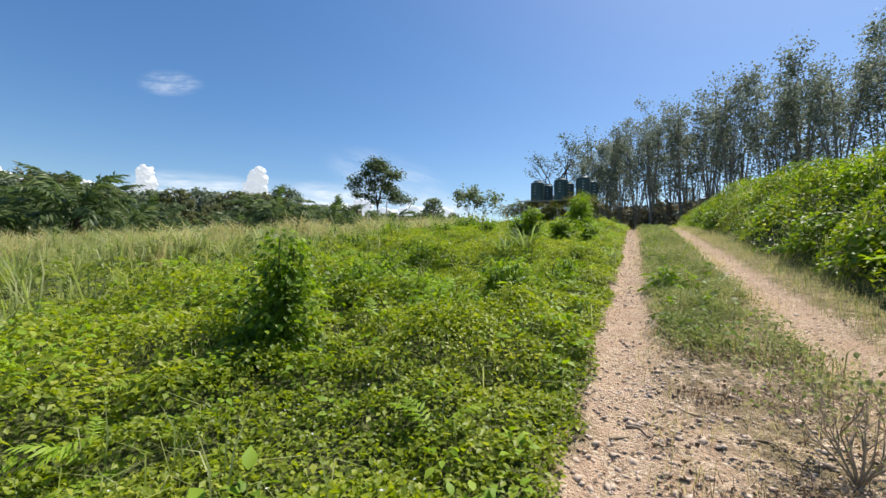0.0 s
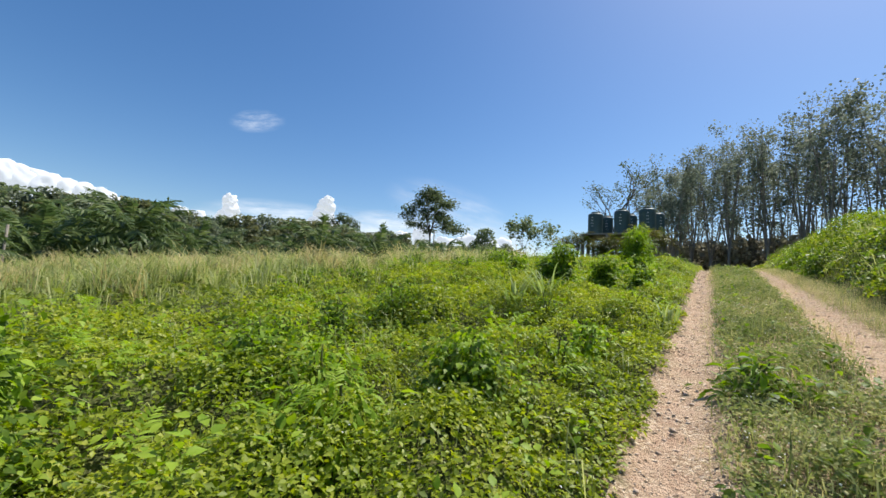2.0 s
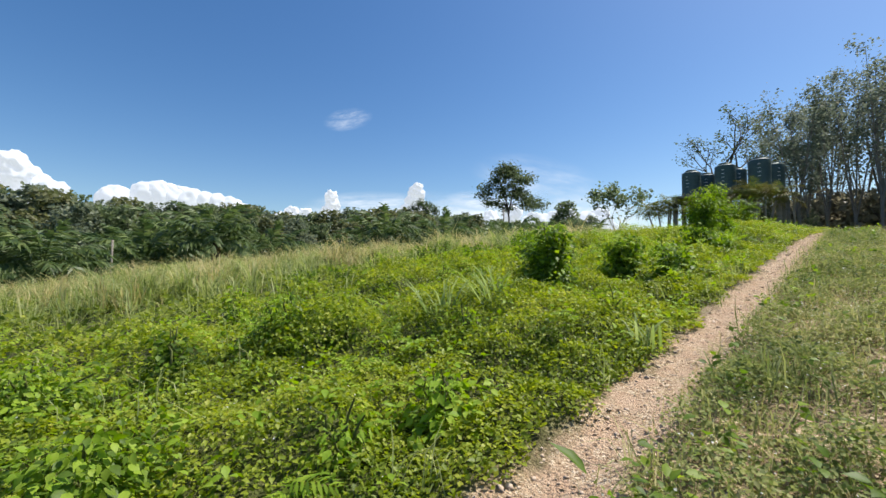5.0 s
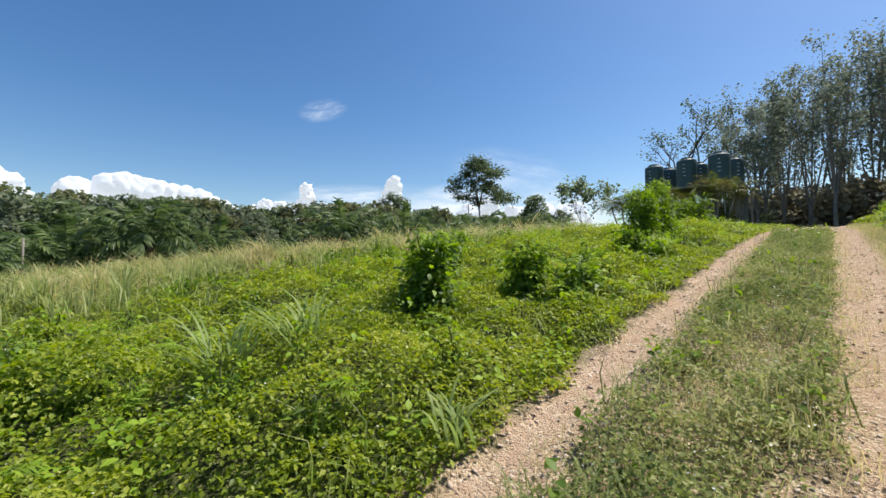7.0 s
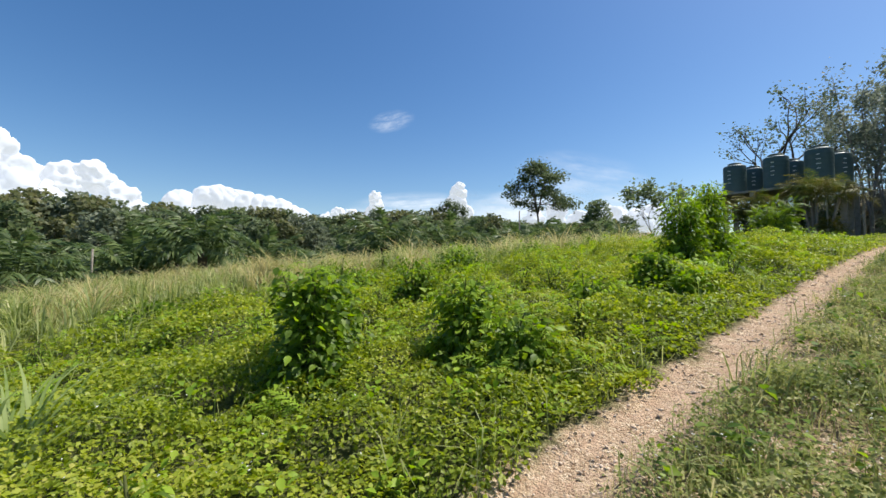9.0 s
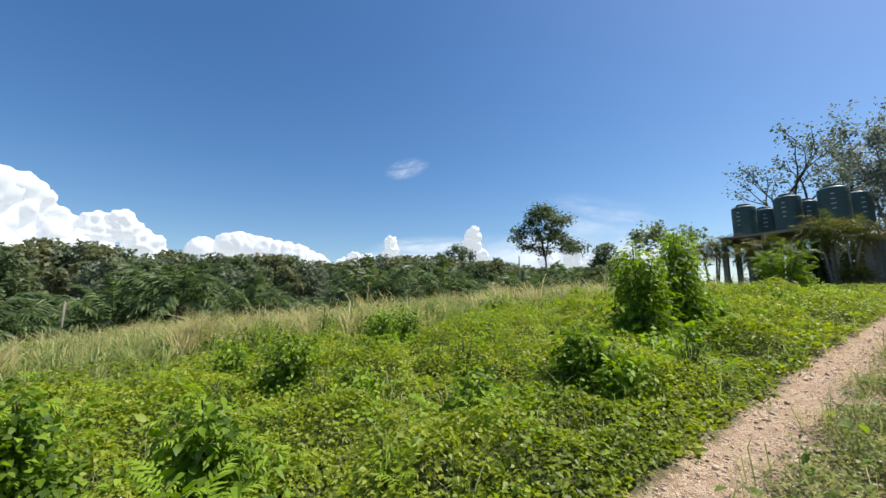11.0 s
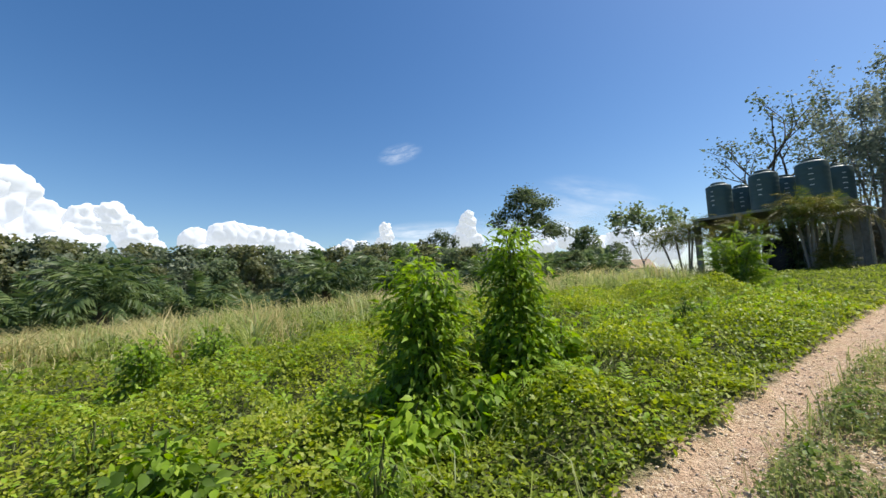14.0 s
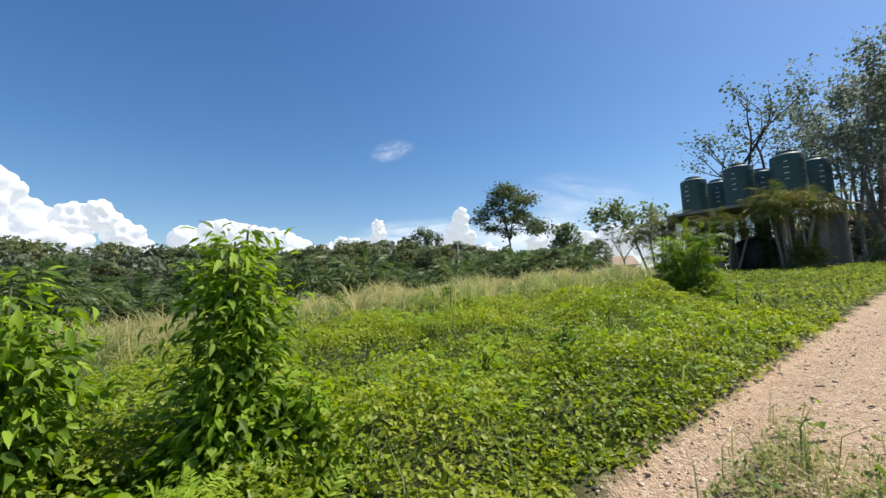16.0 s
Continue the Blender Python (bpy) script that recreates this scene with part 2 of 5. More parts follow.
TILE = rough_material("roof_tile", [(0.3, (0.30, 0.20, 0.13)), (0.7, (0.50, 0.38, 0.28))], 4, 0.8, 0.3)
PLASTER = rough_material("pale_wall", [(0.3, (0.55, 0.55, 0.52)), (0.7, (0.75, 0.75, 0.72))], 3, 0.9, 0.2)


def cloud_material():
    m, nt, b = material("cloud", 1.0, 0, 0)
    f = fractal(nt, 0.012, 5, 0.6)
    nt.links.new(ramp(nt, f, [(0.3, (0.30, 0.33, 0.37)), (0.6, (0.38, 0.385, 0.40))]), b.inputs["Base Color"])
    # emission stands in for sunlight scattered through the cloud
    b.inputs["Emission Color"].default_value = (0.86, 0.92, 1.0, 1)
    b.inputs["Emission Strength"].default_value = 0.5
    return m


def wisp_material(name="thin_cloud", lo=0.25, hi=0.95, amount=0.5):
    m, nt, b = material(name, 1.0, 0, 0)
    tc = nt.nodes.new("ShaderNodeTexCoord")
    obj = tc.outputs["Object"]
    sep = nt.nodes.new("ShaderNodeSeparateXYZ")
    nt.links.new(obj, sep.inputs[0])
    mp = nt.nodes.new("ShaderNodeMapping")
    mp.inputs["Scale"].default_value = (0.8, 1.0, 1.2)
    nt.links.new(obj, mp.inputs["Vector"])
    n = fractal(nt, 2.2, 6, 0.62, mp.outputs[0])
    r2 = calc(nt, "ADD", calc(nt, "POWER", calc(nt, "ABSOLUTE", sep.outputs[0]), 2.0), calc(nt, "POWER", calc(nt, "ABSOLUTE", sep.outputs[2]), 2.0))
    soft = calc(nt, "SUBTRACT", 1.0, step(nt, r2, 0.0, 0.95))
    a = calc(nt, "MULTIPLY", calc(nt, "MULTIPLY", step(nt, n, lo, hi), soft), amount)
    # the sheet glows by itself in place of sunlight on thin cloud
    e = node(nt, "ShaderNodeEmission", Strength=0.95)
    e.inputs["Color"].default_value = (0.88, 0.93, 1.0, 1)
    t = nt.nodes.new("ShaderNodeBsdfTransparent")
    mx = nt.nodes.new("ShaderNodeMixShader")
    nt.links.new(a, mx.inputs[0])
    nt.links.new(t.outputs[0], mx.inputs[1])
    nt.links.new(e.outputs[0], mx.inputs[2])
    nt.links.new(mx.outputs[0], nt.nodes["Material Output"].inputs[0])
    return m


CLOUD, WISP, HAZE_BANK = cloud_material(), wisp_material(), wisp_material("horizon_haze_and_cloud", 0.2, 0.75, 0.8)
rng = np.random.default_rng(7)


# ---- mesh helpers ----
def mesh_from(name, V, faces, mat, smooth=False):
    """A mesh from an array of corners and one or more arrays of faces (three or four corners each)."""
    me = bpy.data.meshes.new(name)
    V = np.asarray(V, np.float32)
    faces = [np.asarray(f, np.int32) for f in faces if len(f)]
    me.vertices.add(len(V))
    me.vertices.foreach_set("co", V.ravel())
    sizes = np.concatenate([np.full(len(f), f.shape[1], np.int32) for f in faces])
    me.loops.add(int(sizes.sum()))
    me.loops.foreach_set("vertex_index", np.concatenate([f.ravel() for f in faces]))
    me.polygons.add(len(sizes))
    me.polygons.foreach_set("loop_start", np.concatenate([[0], np.cumsum(sizes)[:-1]]).astype(np.int32))
    me.update(calc_edges=True)
    if smooth:
        me.polygons.foreach_set("use_smooth", np.ones(len(sizes), bool))
    me.materials.append(mat)
    return me


def joined(pieces):
    """Joins (V, F) pieces with faces of one size."""
    vs, fs, n = [], [], 0
    for v, f in pieces:
        vs.append(v)
        fs.append(np.asarray(f) + n)
        n += len(v)
    return np.concatenate(vs), np.concatenate(fs)


def turned(yaw, pitch, roll):
    """Rotation matrices: roll about y (the blade's length), pitch up, then yaw, for arrays of angles."""
    cy, sy, cp, sp, cr, sr = np.cos(yaw), np.sin(yaw), np.cos(pitch), np.sin(pitch), np.cos(roll), np.sin(roll)
    z, o = np.zeros_like(cy), np.ones_like(cy)
    Rz = np.stack([np.stack([cy, -sy, z], -1), np.stack([sy, cy, z], -1), np.stack([z, z, o], -1)], -2)
    Rx = np.stack([np.stack([o, z, z], -1), np.stack([z, cp, -sp], -1), np.stack([z, sp, cp], -1)], -2)
    Ry = np.stack([np.stack([cr, z, sr], -1), np.stack([z, o, z], -1), np.stack([-sr, z, cr], -1)], -2)
    return Rz @ Rx @ Ry


def strewn(template, places, size, yaw, pitch, roll):
    """Copies of one small blade at many places, as one array of corners and one of faces."""
    tv, tf = template
    M = turned(yaw, pitch, roll)
    scale = np.asarray(size)
    scale = scale[:, None, None] if scale.ndim == 1 else scale[:, None, :]
    V = np.einsum("nij,nkj->nki", M, tv[None] * scale) + places[:, None]
    F = tf[None] + (np.arange(len(places)) * len(tv))[:, None, None]
    return V.reshape(-1, 3), F.reshape(-1, tf.shape[1])


LEAF = (np.array([[0, 0, 0], [0.36, 0.45, 0.08], [0, 1, -0.12], [-0.36, 0.45, 0.08]]), np.array([[0, 1, 2], [0, 2, 3]]))
LEAF_FINE = (np.array([[0, 0, 0], [0.24, 0.22, 0.05], [0.29, 0.5, 0.05], [0, 1, -0.16], [-0.29, 0.5, 0.05], [-0.24, 0.22, 0.05], [0, 0.5, 0]]),
             np.array([[0, 1, 6], [1, 2, 6], [2, 3, 6], [3, 4, 6], [4, 5, 6], [5, 0, 6]]))
BLADE = (np.array([[-0.016, 0, 0], [0.016, 0, 0], [0.014, 0.55, 0.13], [-0.014, 0.55, 0.13], [0, 0.93, -0.3]]), np.array([[0, 1, 2], [0, 2, 3], [3, 2, 4]]))
LONG_LEAF = (np.array([[-0.03, 0, 0], [0.03, 0, 0], [0.07, 0.4, 0.04], [-0.07, 0.4, 0.04], [0.0, 1, -0.18]]), np.array([[0, 1, 2], [0, 2, 3], [3, 2, 4]]))
LANCE = (LONG_LEAF[0] * [1.7, 1, 1], LONG_LEAF[1])
VINE_LEAF = (LEAF_FINE[0] * [0.72, 1.35, 1.6], LEAF_FINE[1])
TUFT = (np.array([[-0.5, 0, 0], [0.5, 0.1, 0.1], [0.35, 0.9, -0.1], [-0.4, 0.8, 0.12]]), np.array([[0, 1, 2], [0, 2, 3]]))


def tube(line, radii, sides=6):
    line, radii = np.asarray(line, float), np.asarray(radii, float)
    d = np.gradient(line, axis=0)
    d /= np.linalg.norm(d, axis=1)[:, None] + 1e-9
    a = np.cross(d, [0.31, 0.93, 0.17])
    a /= np.linalg.norm(a, axis=1)[:, None] + 1e-9
    b = np.cross(d, a)
    ang = np.arange(sides) * 2 * np.pi / sides
    ring = a[:, None] * np.cos(ang)[None, :, None] + b[:, None] * np.sin(ang)[None, :, None]
    V = (line[:, None] + ring * radii[:, None, None]).reshape(-1, 3)
    i = np.arange(len(line) - 1)[:, None] * sides
    k = np.arange(sides)[None]
    F = np.stack([i + k, i + (k + 1) % sides, i + sides + (k + 1) % sides, i + sides + k], -1).reshape(-1, 4)
    return V, F


def lathe(profile, sides=32):
    """A turned body from (radius, height) pairs."""
    r, z = np.array(profile, float).T
    ang = np.arange(sides) * 2 * np.pi / sides
    V = np.stack([r[:, None] * np.cos(ang), r[:, None] * np.sin(ang), z[:, None] + 0 * ang], -1).reshape(-1, 3)
    i = np.arange(len(r) - 1)[:, None] * sides
    k = np.arange(sides)[None]
    F = np.stack([i + k, i + (k + 1) % sides, i + sides + (k + 1) % sides, i + sides + k], -1).reshape(-1, 4)
    return V, F


def block(x0, x1, y0, y1, z0, z1, bevel=0.02):
    bm = bmesh.new()
    bmesh.ops.create_cube(bm, size=1, matrix=Matrix.LocRotScale(((x0 + x1) / 2, (y0 + y1) / 2, (z0 + z1) / 2), None, (x1 - x0, y1 - y0, z1 - z0)))
    if bevel:
        bmesh.ops.bevel(bm, geom=bm.edges[:], offset=bevel, segments=2, affect="EDGES")
    return bm


def add(name, me, parent=None, label=""):
    ob = new(name, me)
    if parent is not None:
        ob.parent = parent
    return tagged(ob, label)


def part(name, bm, mat, parent, label=""):
    """Links a bmesh as one mesh object under a thing or a part."""
    me = bpy.data.meshes.new(name)
    bm.to_mesh(me)
    bm.free()
    me.materials.append(mat)
    return add(name, me, parent, label)


def thing(name, label, category, group="", at=(0, 0, 0), rz=0, scale=1.0):
    ob = new(name)
    ob.empty_display_size = 0.1
    ob.matrix_basis = pose(*at, 0, 0, rz)
    ob.scale = (scale,) * 3
    return tagged(ob, label, category, group)


# ---- the lie of the land ----
ALONG = [-400, -60, -10, 0, 6, 9, 13.2, 15.1, 18, 22.3, 30, 38, 46, 55, 80, 400]
LEVEL = [-8, -6, -1.3, 0.2, 1.07, 1.5, 2.1, 2.37, 2.75, 3.2, 3.66, 4.1, 4.42, 4.65, 5.0, 5.0]


def smooth01(v):
    v = np.clip(v, 0, 1)
    return v * v * (3 - 2 * v)


def waves(x, y, scale, seed):
    r = np.random.default_rng(seed)
    out = 0
    for _ in range(7):
        a, p, k = r.uniform(0, 2 * np.pi), r.uniform(0, 6.28), r.uniform(0.6, 1.9) / scale
        out = out + np.sin((x * np.cos(a) + y * np.sin(a)) * k * 2 * np.pi + p)
    return out / 4.0


def land(x, y):
    x, y = np.asarray(x, float), np.asarray(y, float)
    z = sum(np.interp(y + o, ALONG, LEVEL) for o in (-1.6, -0.8, 0, 0.8, 1.6)) / 5
    bank = np.interp(y, [-40, 18, 24, 32, 44, 60], [1.3, 1.3, 0.8, 0.4, 0.2, 0])
    z = z + bank * smooth01((x - 2.35) / 1.5) + 0.05 * np.clip(x - 4.5, 0, 40)
    field = smooth01((-x - 0.5) / 3)
    z = z + field * 0.10 * waves(x, y, 6, 3) - 1.6 * smooth01((-x - 34) / 40) - 0.085 * np.clip(-x - 13, 0, 22) * smooth01((y - 9) / 12) * smooth01((60 - y) / 20)
    rut = np.exp(-((x + 0.08) / 0.2) ** 4) + np.exp(-((x - 1.52) / 0.27) ** 4)
    near = smooth01((80 - np.abs(y)) / 40)
    z = z - 0.045 * rut * near + 0.012 * waves(x, y, 0.5, 9) * near * smooth01((5 - np.abs(x - 1)) / 2)
    return z


def spread(a, b, s):
    return np.arange(a, b, s)


gx = np.concatenate([[-3000, -1500, -800, -400, -220, -140, -100], spread(-80, -30, 5), spread(-30, -8, 0.8), spread(-8, -3, 0.25), spread(-3, 4, 0.1), spread(4, 5, 0.25), spread(5, 20, 0.8), spread(20, 60, 5), [80, 140, 300, 800, 3000]])
gy = np.concatenate([[-3000, -900, -300, -120, -60, -30], spread(-20, -6, 1.0), spread(-6, 30, 0.2), spread(30, 62, 0.8), spread(62, 110, 5), [130, 180, 300, 700, 1500, 3000]])
GX, GY = np.meshgrid(gx, gy)
nx, ny = len(gx), len(gy)
quad = (np.arange(ny - 1)[:, None] * nx + np.arange(nx - 1)[None])[..., None] + np.array([0, 1, nx + 1, nx])
ground = add("ground", mesh_from("ground", np.stack([GX, GY, land(GX, GY)], -1).reshape(-1, 3), [quad.reshape(-1, 4)], EARTH, True))
tagged(ground, "sloping earth with two bare pinkish wheel ruts", "ground", kind="structure")


def on(x, y, up=0.0):
    x, y = np.asarray(x, float), np.asarray(y, float)
    return np.stack([x, y, land(x, y) + up], -1)


def sown(x0, x1, y0, y1, per_m2, rule=None):
    """Random places in a stretch of the plan, thinned by a rule that gives 0 to 1."""
    n = int((x1 - x0) * (y1 - y0) * per_m2)
    x, y = rng.uniform(x0, x1, n), rng.uniform(y0, y1, n)
    if rule is not None:
        keep = rng.random(n) < rule(x, y)
        x, y = x[keep], y[keep]
    return x, y


def edge_rule(x, y):
    """Thins the creepers along the wheel rut's ragged edge."""
    return smooth01((-x - 0.24 + 0.1 * waves(x, y, 1.1, 21)) / 0.16) * smooth01((x + 9.2 + 0.9 * waves(x, y, 3, 22)) / 2.6)


def mounds(x0, x1, y0, y1, cell, base, seed, tiers):
    """A height field of rounded mounds, small on large, for the creepers that grow over whatever lies beneath; tiers: count, radii, heights."""
    r = np.random.default_rng(seed)
    gx, gy = np.arange(x0, x1, cell), np.arange(y0, y1, cell)
    H = np.full((len(gx), len(gy)), base)
    for count, radius, height in tiers:
        tier = np.zeros_like(H)
        for _ in range(count):
            cx, cy = r.uniform(x0, x1), r.uniform(y0, y1)
            R = r.uniform(*radius)
            h = r.uniform(*height) * (0.5 + 0.5 * R / radius[1])
            i0, i1 = np.searchsorted(gx, (cx - R, cx + R))
            j0, j1 = np.searchsorted(gy, (cy - R, cy + R))
            d2 = ((gx[i0:i1, None] - cx) ** 2 + (gy[None, j0:j1] - cy) ** 2) / R ** 2
            tier[i0:i1, j0:j1] = np.maximum(tier[i0:i1, j0:j1], h * np.sqrt(np.clip(1 - d2, 0, 1)))
        H = H + tier
    return H, np.gradient(H, cell), (x0, y0, cell)


def sample(field, x, y):
    """The mounds' height and slope at many places."""
    H, (sx, sy), (x0, y0, cell) = field
    i = np.clip(((x - x0) / cell).astype(int), 0, H.shape[0] - 1)
    j = np.clip(((y - y0) / cell).astype(int), 0, H.shape[1] - 1)
    return H[i, j], sx[i, j], sy[i, j]


SLOPE_MOUNDS = mounds(-10, 0.2, -2, 28, 0.05, 0.05, 31, [(130, (0.45, 1.1), (0.2, 0.5)), (1900, (0.12, 0.34), (0.07, 0.24))])
BANK_MOUNDS = mounds(1.8, 8, 0, 31, 0.05, 0.03, 62, [(150, (0.5, 1.2), (0.25, 0.75)), (900, (0.15, 0.4), (0.08, 0.3))])


def canopy(x, y):
    """How high the creepers stand."""
    return sample(SLOPE_MOUNDS, x, y)[0] * (0.25 + 0.75 * smooth01((-x - 0.3) / 1.0))


def leaf_mat(field, x, y, size, height, depth=0.55):
    """Leaves laid over mounds like a skin, most of them near the top and facing out."""
    n = len(x)
    _, sx, sy = sample(field, x, y)
    steep = np.arctan(np.hypot(sx, sy))
    P = on(x, y)
    P[:, 2] += height * (1 - depth * rng.random(n) ** 2.4)
    yaw = np.where(steep > 0.12, np.arctan2(sx, -sy) + rng.normal(0, 0.8, n), rng.uniform(0, 6.283, n))
    return P, size * rng.uniform(0.6, 1.35, n), yaw, -0.7 * steep + rng.normal(0.2, 0.5, n), rng.normal(0, 0.45, n)


def leafy(x, y, size, height, low=0.35, flat=0.5, up=0.0):
    """Leaves spread through a low canopy."""
    n = len(x)
    h = height * (low + (1 - low) * rng.random(n) ** 0.6)
    P = on(x, y)
    P[:, 2] += h + up
    return P, size * rng.uniform(0.6, 1.35, n), rng.uniform(0, 6.283, n), rng.normal(0.15, flat, n), rng.normal(0, flat, n)


def stuff(name, pieces, mat, label, category):
    V, F = joined(pieces)
    return tagged(add(name, mesh_from(name, V, [F], mat)), label, category, kind="stuff")


# ---- undergrowth on the slope ----
def build_undergrowth():
    thin = lambda x, y: edge_rule(x, y) * np.clip(0.85 + 0.4 * smooth01((x + 1.2) / 0.6) + 0.35 * waves(x, y, 1.0, 23), 0.4, 1)
    pieces = []
    for (x, y), size in ((sown(-2.6, -0.2, 0.2, 13, 3500, thin), 0.036), (sown(-3.2, -2.6, 0.2, 13, 2300, thin), 0.045), (sown(-5.5, -3.2, -0.5, 13, 1500, thin), 0.052), (sown(-9, -5.5, -0.5, 13, 900, thin), 0.062), (sown(-3.2, -0.2, 13, 27, 2100, thin), 0.045), (sown(-6, -3.2, 13, 27, 1400, thin), 0.05), (sown(-9, -6, 13, 27, 850, thin), 0.062)):
        pieces.append(strewn(LEAF, *leaf_mat(SLOPE_MOUNDS, x, y, size, canopy(x, y))))
    stuff("creeper", pieces, COVER, "dense bright green creeping weeds covering the slope", "undergrowth")
    x, y = sown(-7.5, -0.35, -0.5, 25, 12, lambda x, y: edge_rule(x, y) * np.clip(0.5 + 0.9 * waves(x, y, 3, 35), 0.04, 1))
    k = 9
    x, y = np.repeat(x, k), np.repeat(y, k)
    yaw = np.tile(np.arange(k) * 2.4, len(x) // k) + rng.uniform(0, 0.5, len(x))
    r = 0.05
    P = on(x - np.sin(yaw) * r, y + np.cos(yaw) * r)
    P[:, 2] += canopy(x, y) * np.repeat(rng.uniform(0.8, 1.35, len(x) // k), k) + np.tile(np.linspace(0, 0.1, k), len(x) // k)
    stuff("broadleaf_weed", [strewn(LEAF_FINE, P, rng.uniform(0.04, 0.085, len(x)), yaw, rng.normal(0.1, 0.45, len(x)), rng.normal(0, 0.3, len(x)))], BRIGHT,
          "yellow-green broad-leaved weeds standing out of the creepers", "weeds")
    x, y = sown(-8, -0.6, 0.5, 26, 2.0, lambda x, y: edge_rule(x, y) * np.clip(0.5 + waves(x, y, 3, 37), 0, 1))
    k = 4
    x, y = np.repeat(x, k), np.repeat(y, k)
    n = len(x)
    P = on(x + rng.normal(0, 0.03, n), y + rng.normal(0, 0.03, n))
    P[:, 2] += canopy(x, y) * rng.uniform(0.7, 1.2, n)
    stuff("feathered_weed", [strewn(FEATHER, P, rng.uniform(0.15, 0.36, n), rng.uniform(0, 6.28, n), rng.uniform(0, 0.8, n), rng.normal(0, 0.2, n))], BRIGHT, "bright weeds with feathered leaves among the creepers", "weeds")
    x, y = sown(-7.5, -0.3, 0, 26, 12, lambda x, y: edge_rule(x, y) * np.clip(0.4 + 0.9 * waves(x, y, 3.5, 36), 0, 1))
    stuff("slope_grass", [blades(x, y, 0.42, 0.5, 5, 0.6)], GRASS, "thin grass blades standing among the creepers", "grass")
    x, y = sown(-26, -6, -1, 30, 62, lambda x, y: smooth01((-x - 6) / 3) * smooth01((x + 28) / 12))
    x2, y2 = sown(-14, -0.3, 26, 47, 250)
    x3, y3 = sown(-16, -0.3, -9, 0.3, 70)
    x4, y4 = sown(2.6, 9, -9, 1.2, 70)
    x5, y5 = sown(6.3, 20, -6, 36, 18)
    pieces = [strewn(LEAF, *leafy(x, y, 0.13, 0.8 * canopy(x, y) + 0.1, 0.2, 0.6)), strewn(LEAF, *leafy(x2, y2, 0.075, np.clip(0.16 + 0.12 * waves(x2, y2, 1.6, 33), 0.03, 0.4), 0.2, 0.6))]
    pieces += [strewn(LEAF, *leafy(u, v, 0.17, 0.25, 0.2, 0.6)) for u, v in ((x3, y3), (x4, y4), (x5, y5))]
    stuff("meadow_weed", pieces, COVER_FAR, "low green weeds on the far side of the slope", "undergrowth")
    x, y = sown(-7.0, -0.3, 0, 25, 12, edge_rule)
    P = on(x, y, 0.0)
    P[:, 2] += canopy(x, y) + 0.03
    stuff("small_flower", [strewn(LEAF, P, rng.uniform(0.009, 0.02, len(x)), rng.uniform(0, 6, len(x)), rng.normal(0, 0.5, len(x)), rng.normal(0, 0.5, len(x)))], PETAL,
          "tiny whitish flowers among the weeds", "flowers")


def blades(x, y, length, lean, each, wide=1.0, start=0.0):
    n = len(x) * each
    X, Y = np.repeat(x, each) + rng.normal(0, 0.06, n), np.repeat(y, each) + rng.normal(0, 0.06, n)
    L = np.repeat(np.broadcast_to(length, x.shape), each) * rng.uniform(0.55, 1.2, n)
    return strewn(BLADE, on(X, Y, start), np.stack([L * wide, L, L], -1), rng.uniform(0, 6.283, n), 1.45 - np.abs(rng.normal(0, lean, n)), rng.uniform(-0.6, 0.6, n))


def grass_rule(x, y):
    g = smooth01((-x - 7.0 + 2.2 * waves(x, y, 9, 41)) / 6)
    far = np.hypot(x - 2, y - 10)
    turn = np.degrees(np.arctan2(2 - x, y - 10))
    edge = 31 + 14 * smooth01((54 - turn) / 8) + 1.5 * waves(x, y, 6, 46)
    return np.clip(g * (0.7 + 0.45 * waves(x, y, 4, 42)), 0, 1) * smooth01((edge - far) / 2)


def build_grass():
    x, y = sown(-34, -5.5, -3, 36, 16, grass_rule)
    x2, y2 = sown(-30, -7, 36, 46, 14, grass_rule)
    tall = lambda x, y: np.clip(0.85 + 0.3 * waves(x, y, 4.5, 44) + 0.4 * waves(x, y, 1.6, 45), 0.3, 1.6)
    stuff("tall_grass", [blades(x, y, tall(x, y), 0.55, 9, 0.6), blades(x2, y2, tall(x2, y2), 0.5, 7, 0.8)], GRASS, "tall pale green grass waving on the slope", "grass")
    far = lambda x, y: np.clip(grass_rule(x, y) * smooth01((-x - 9.5) / 9 + 1.3 * waves(x, y, 3.0, 43)), 0, 1)
    x, y = sown(-32, -7.5, 0, 40, 19, lambda x, y: far(x, y) * (0.35 + 0.65 * smooth01((y - 9) / 6)))
    x2, y2 = sown(-30, -9, 38, 46, 10, grass_rule)
    q = np.random.default_rng(91)
    for k in range(90):
        cx, cy = q.uniform(-20, -8.2), q.uniform(1, 40)
        sprig("grass_plume", "tall arching grass clump with pale seeding tips" if k % 3 else "tall arching clump of straw-coloured grass", (cx, cy), 34, q.uniform(0.9, 1.75), 400 + k, GRASS if k % 3 else STRAW)
    stuff("dry_grass", [blades(x, y, 1.15 * tall(x, y), 0.45, 8, 0.5), blades(x2, y2, 1.1 * tall(x2, y2), 0.45, 7, 0.6)], STRAW, "straw-coloured seeding grass along the crest", "grass")


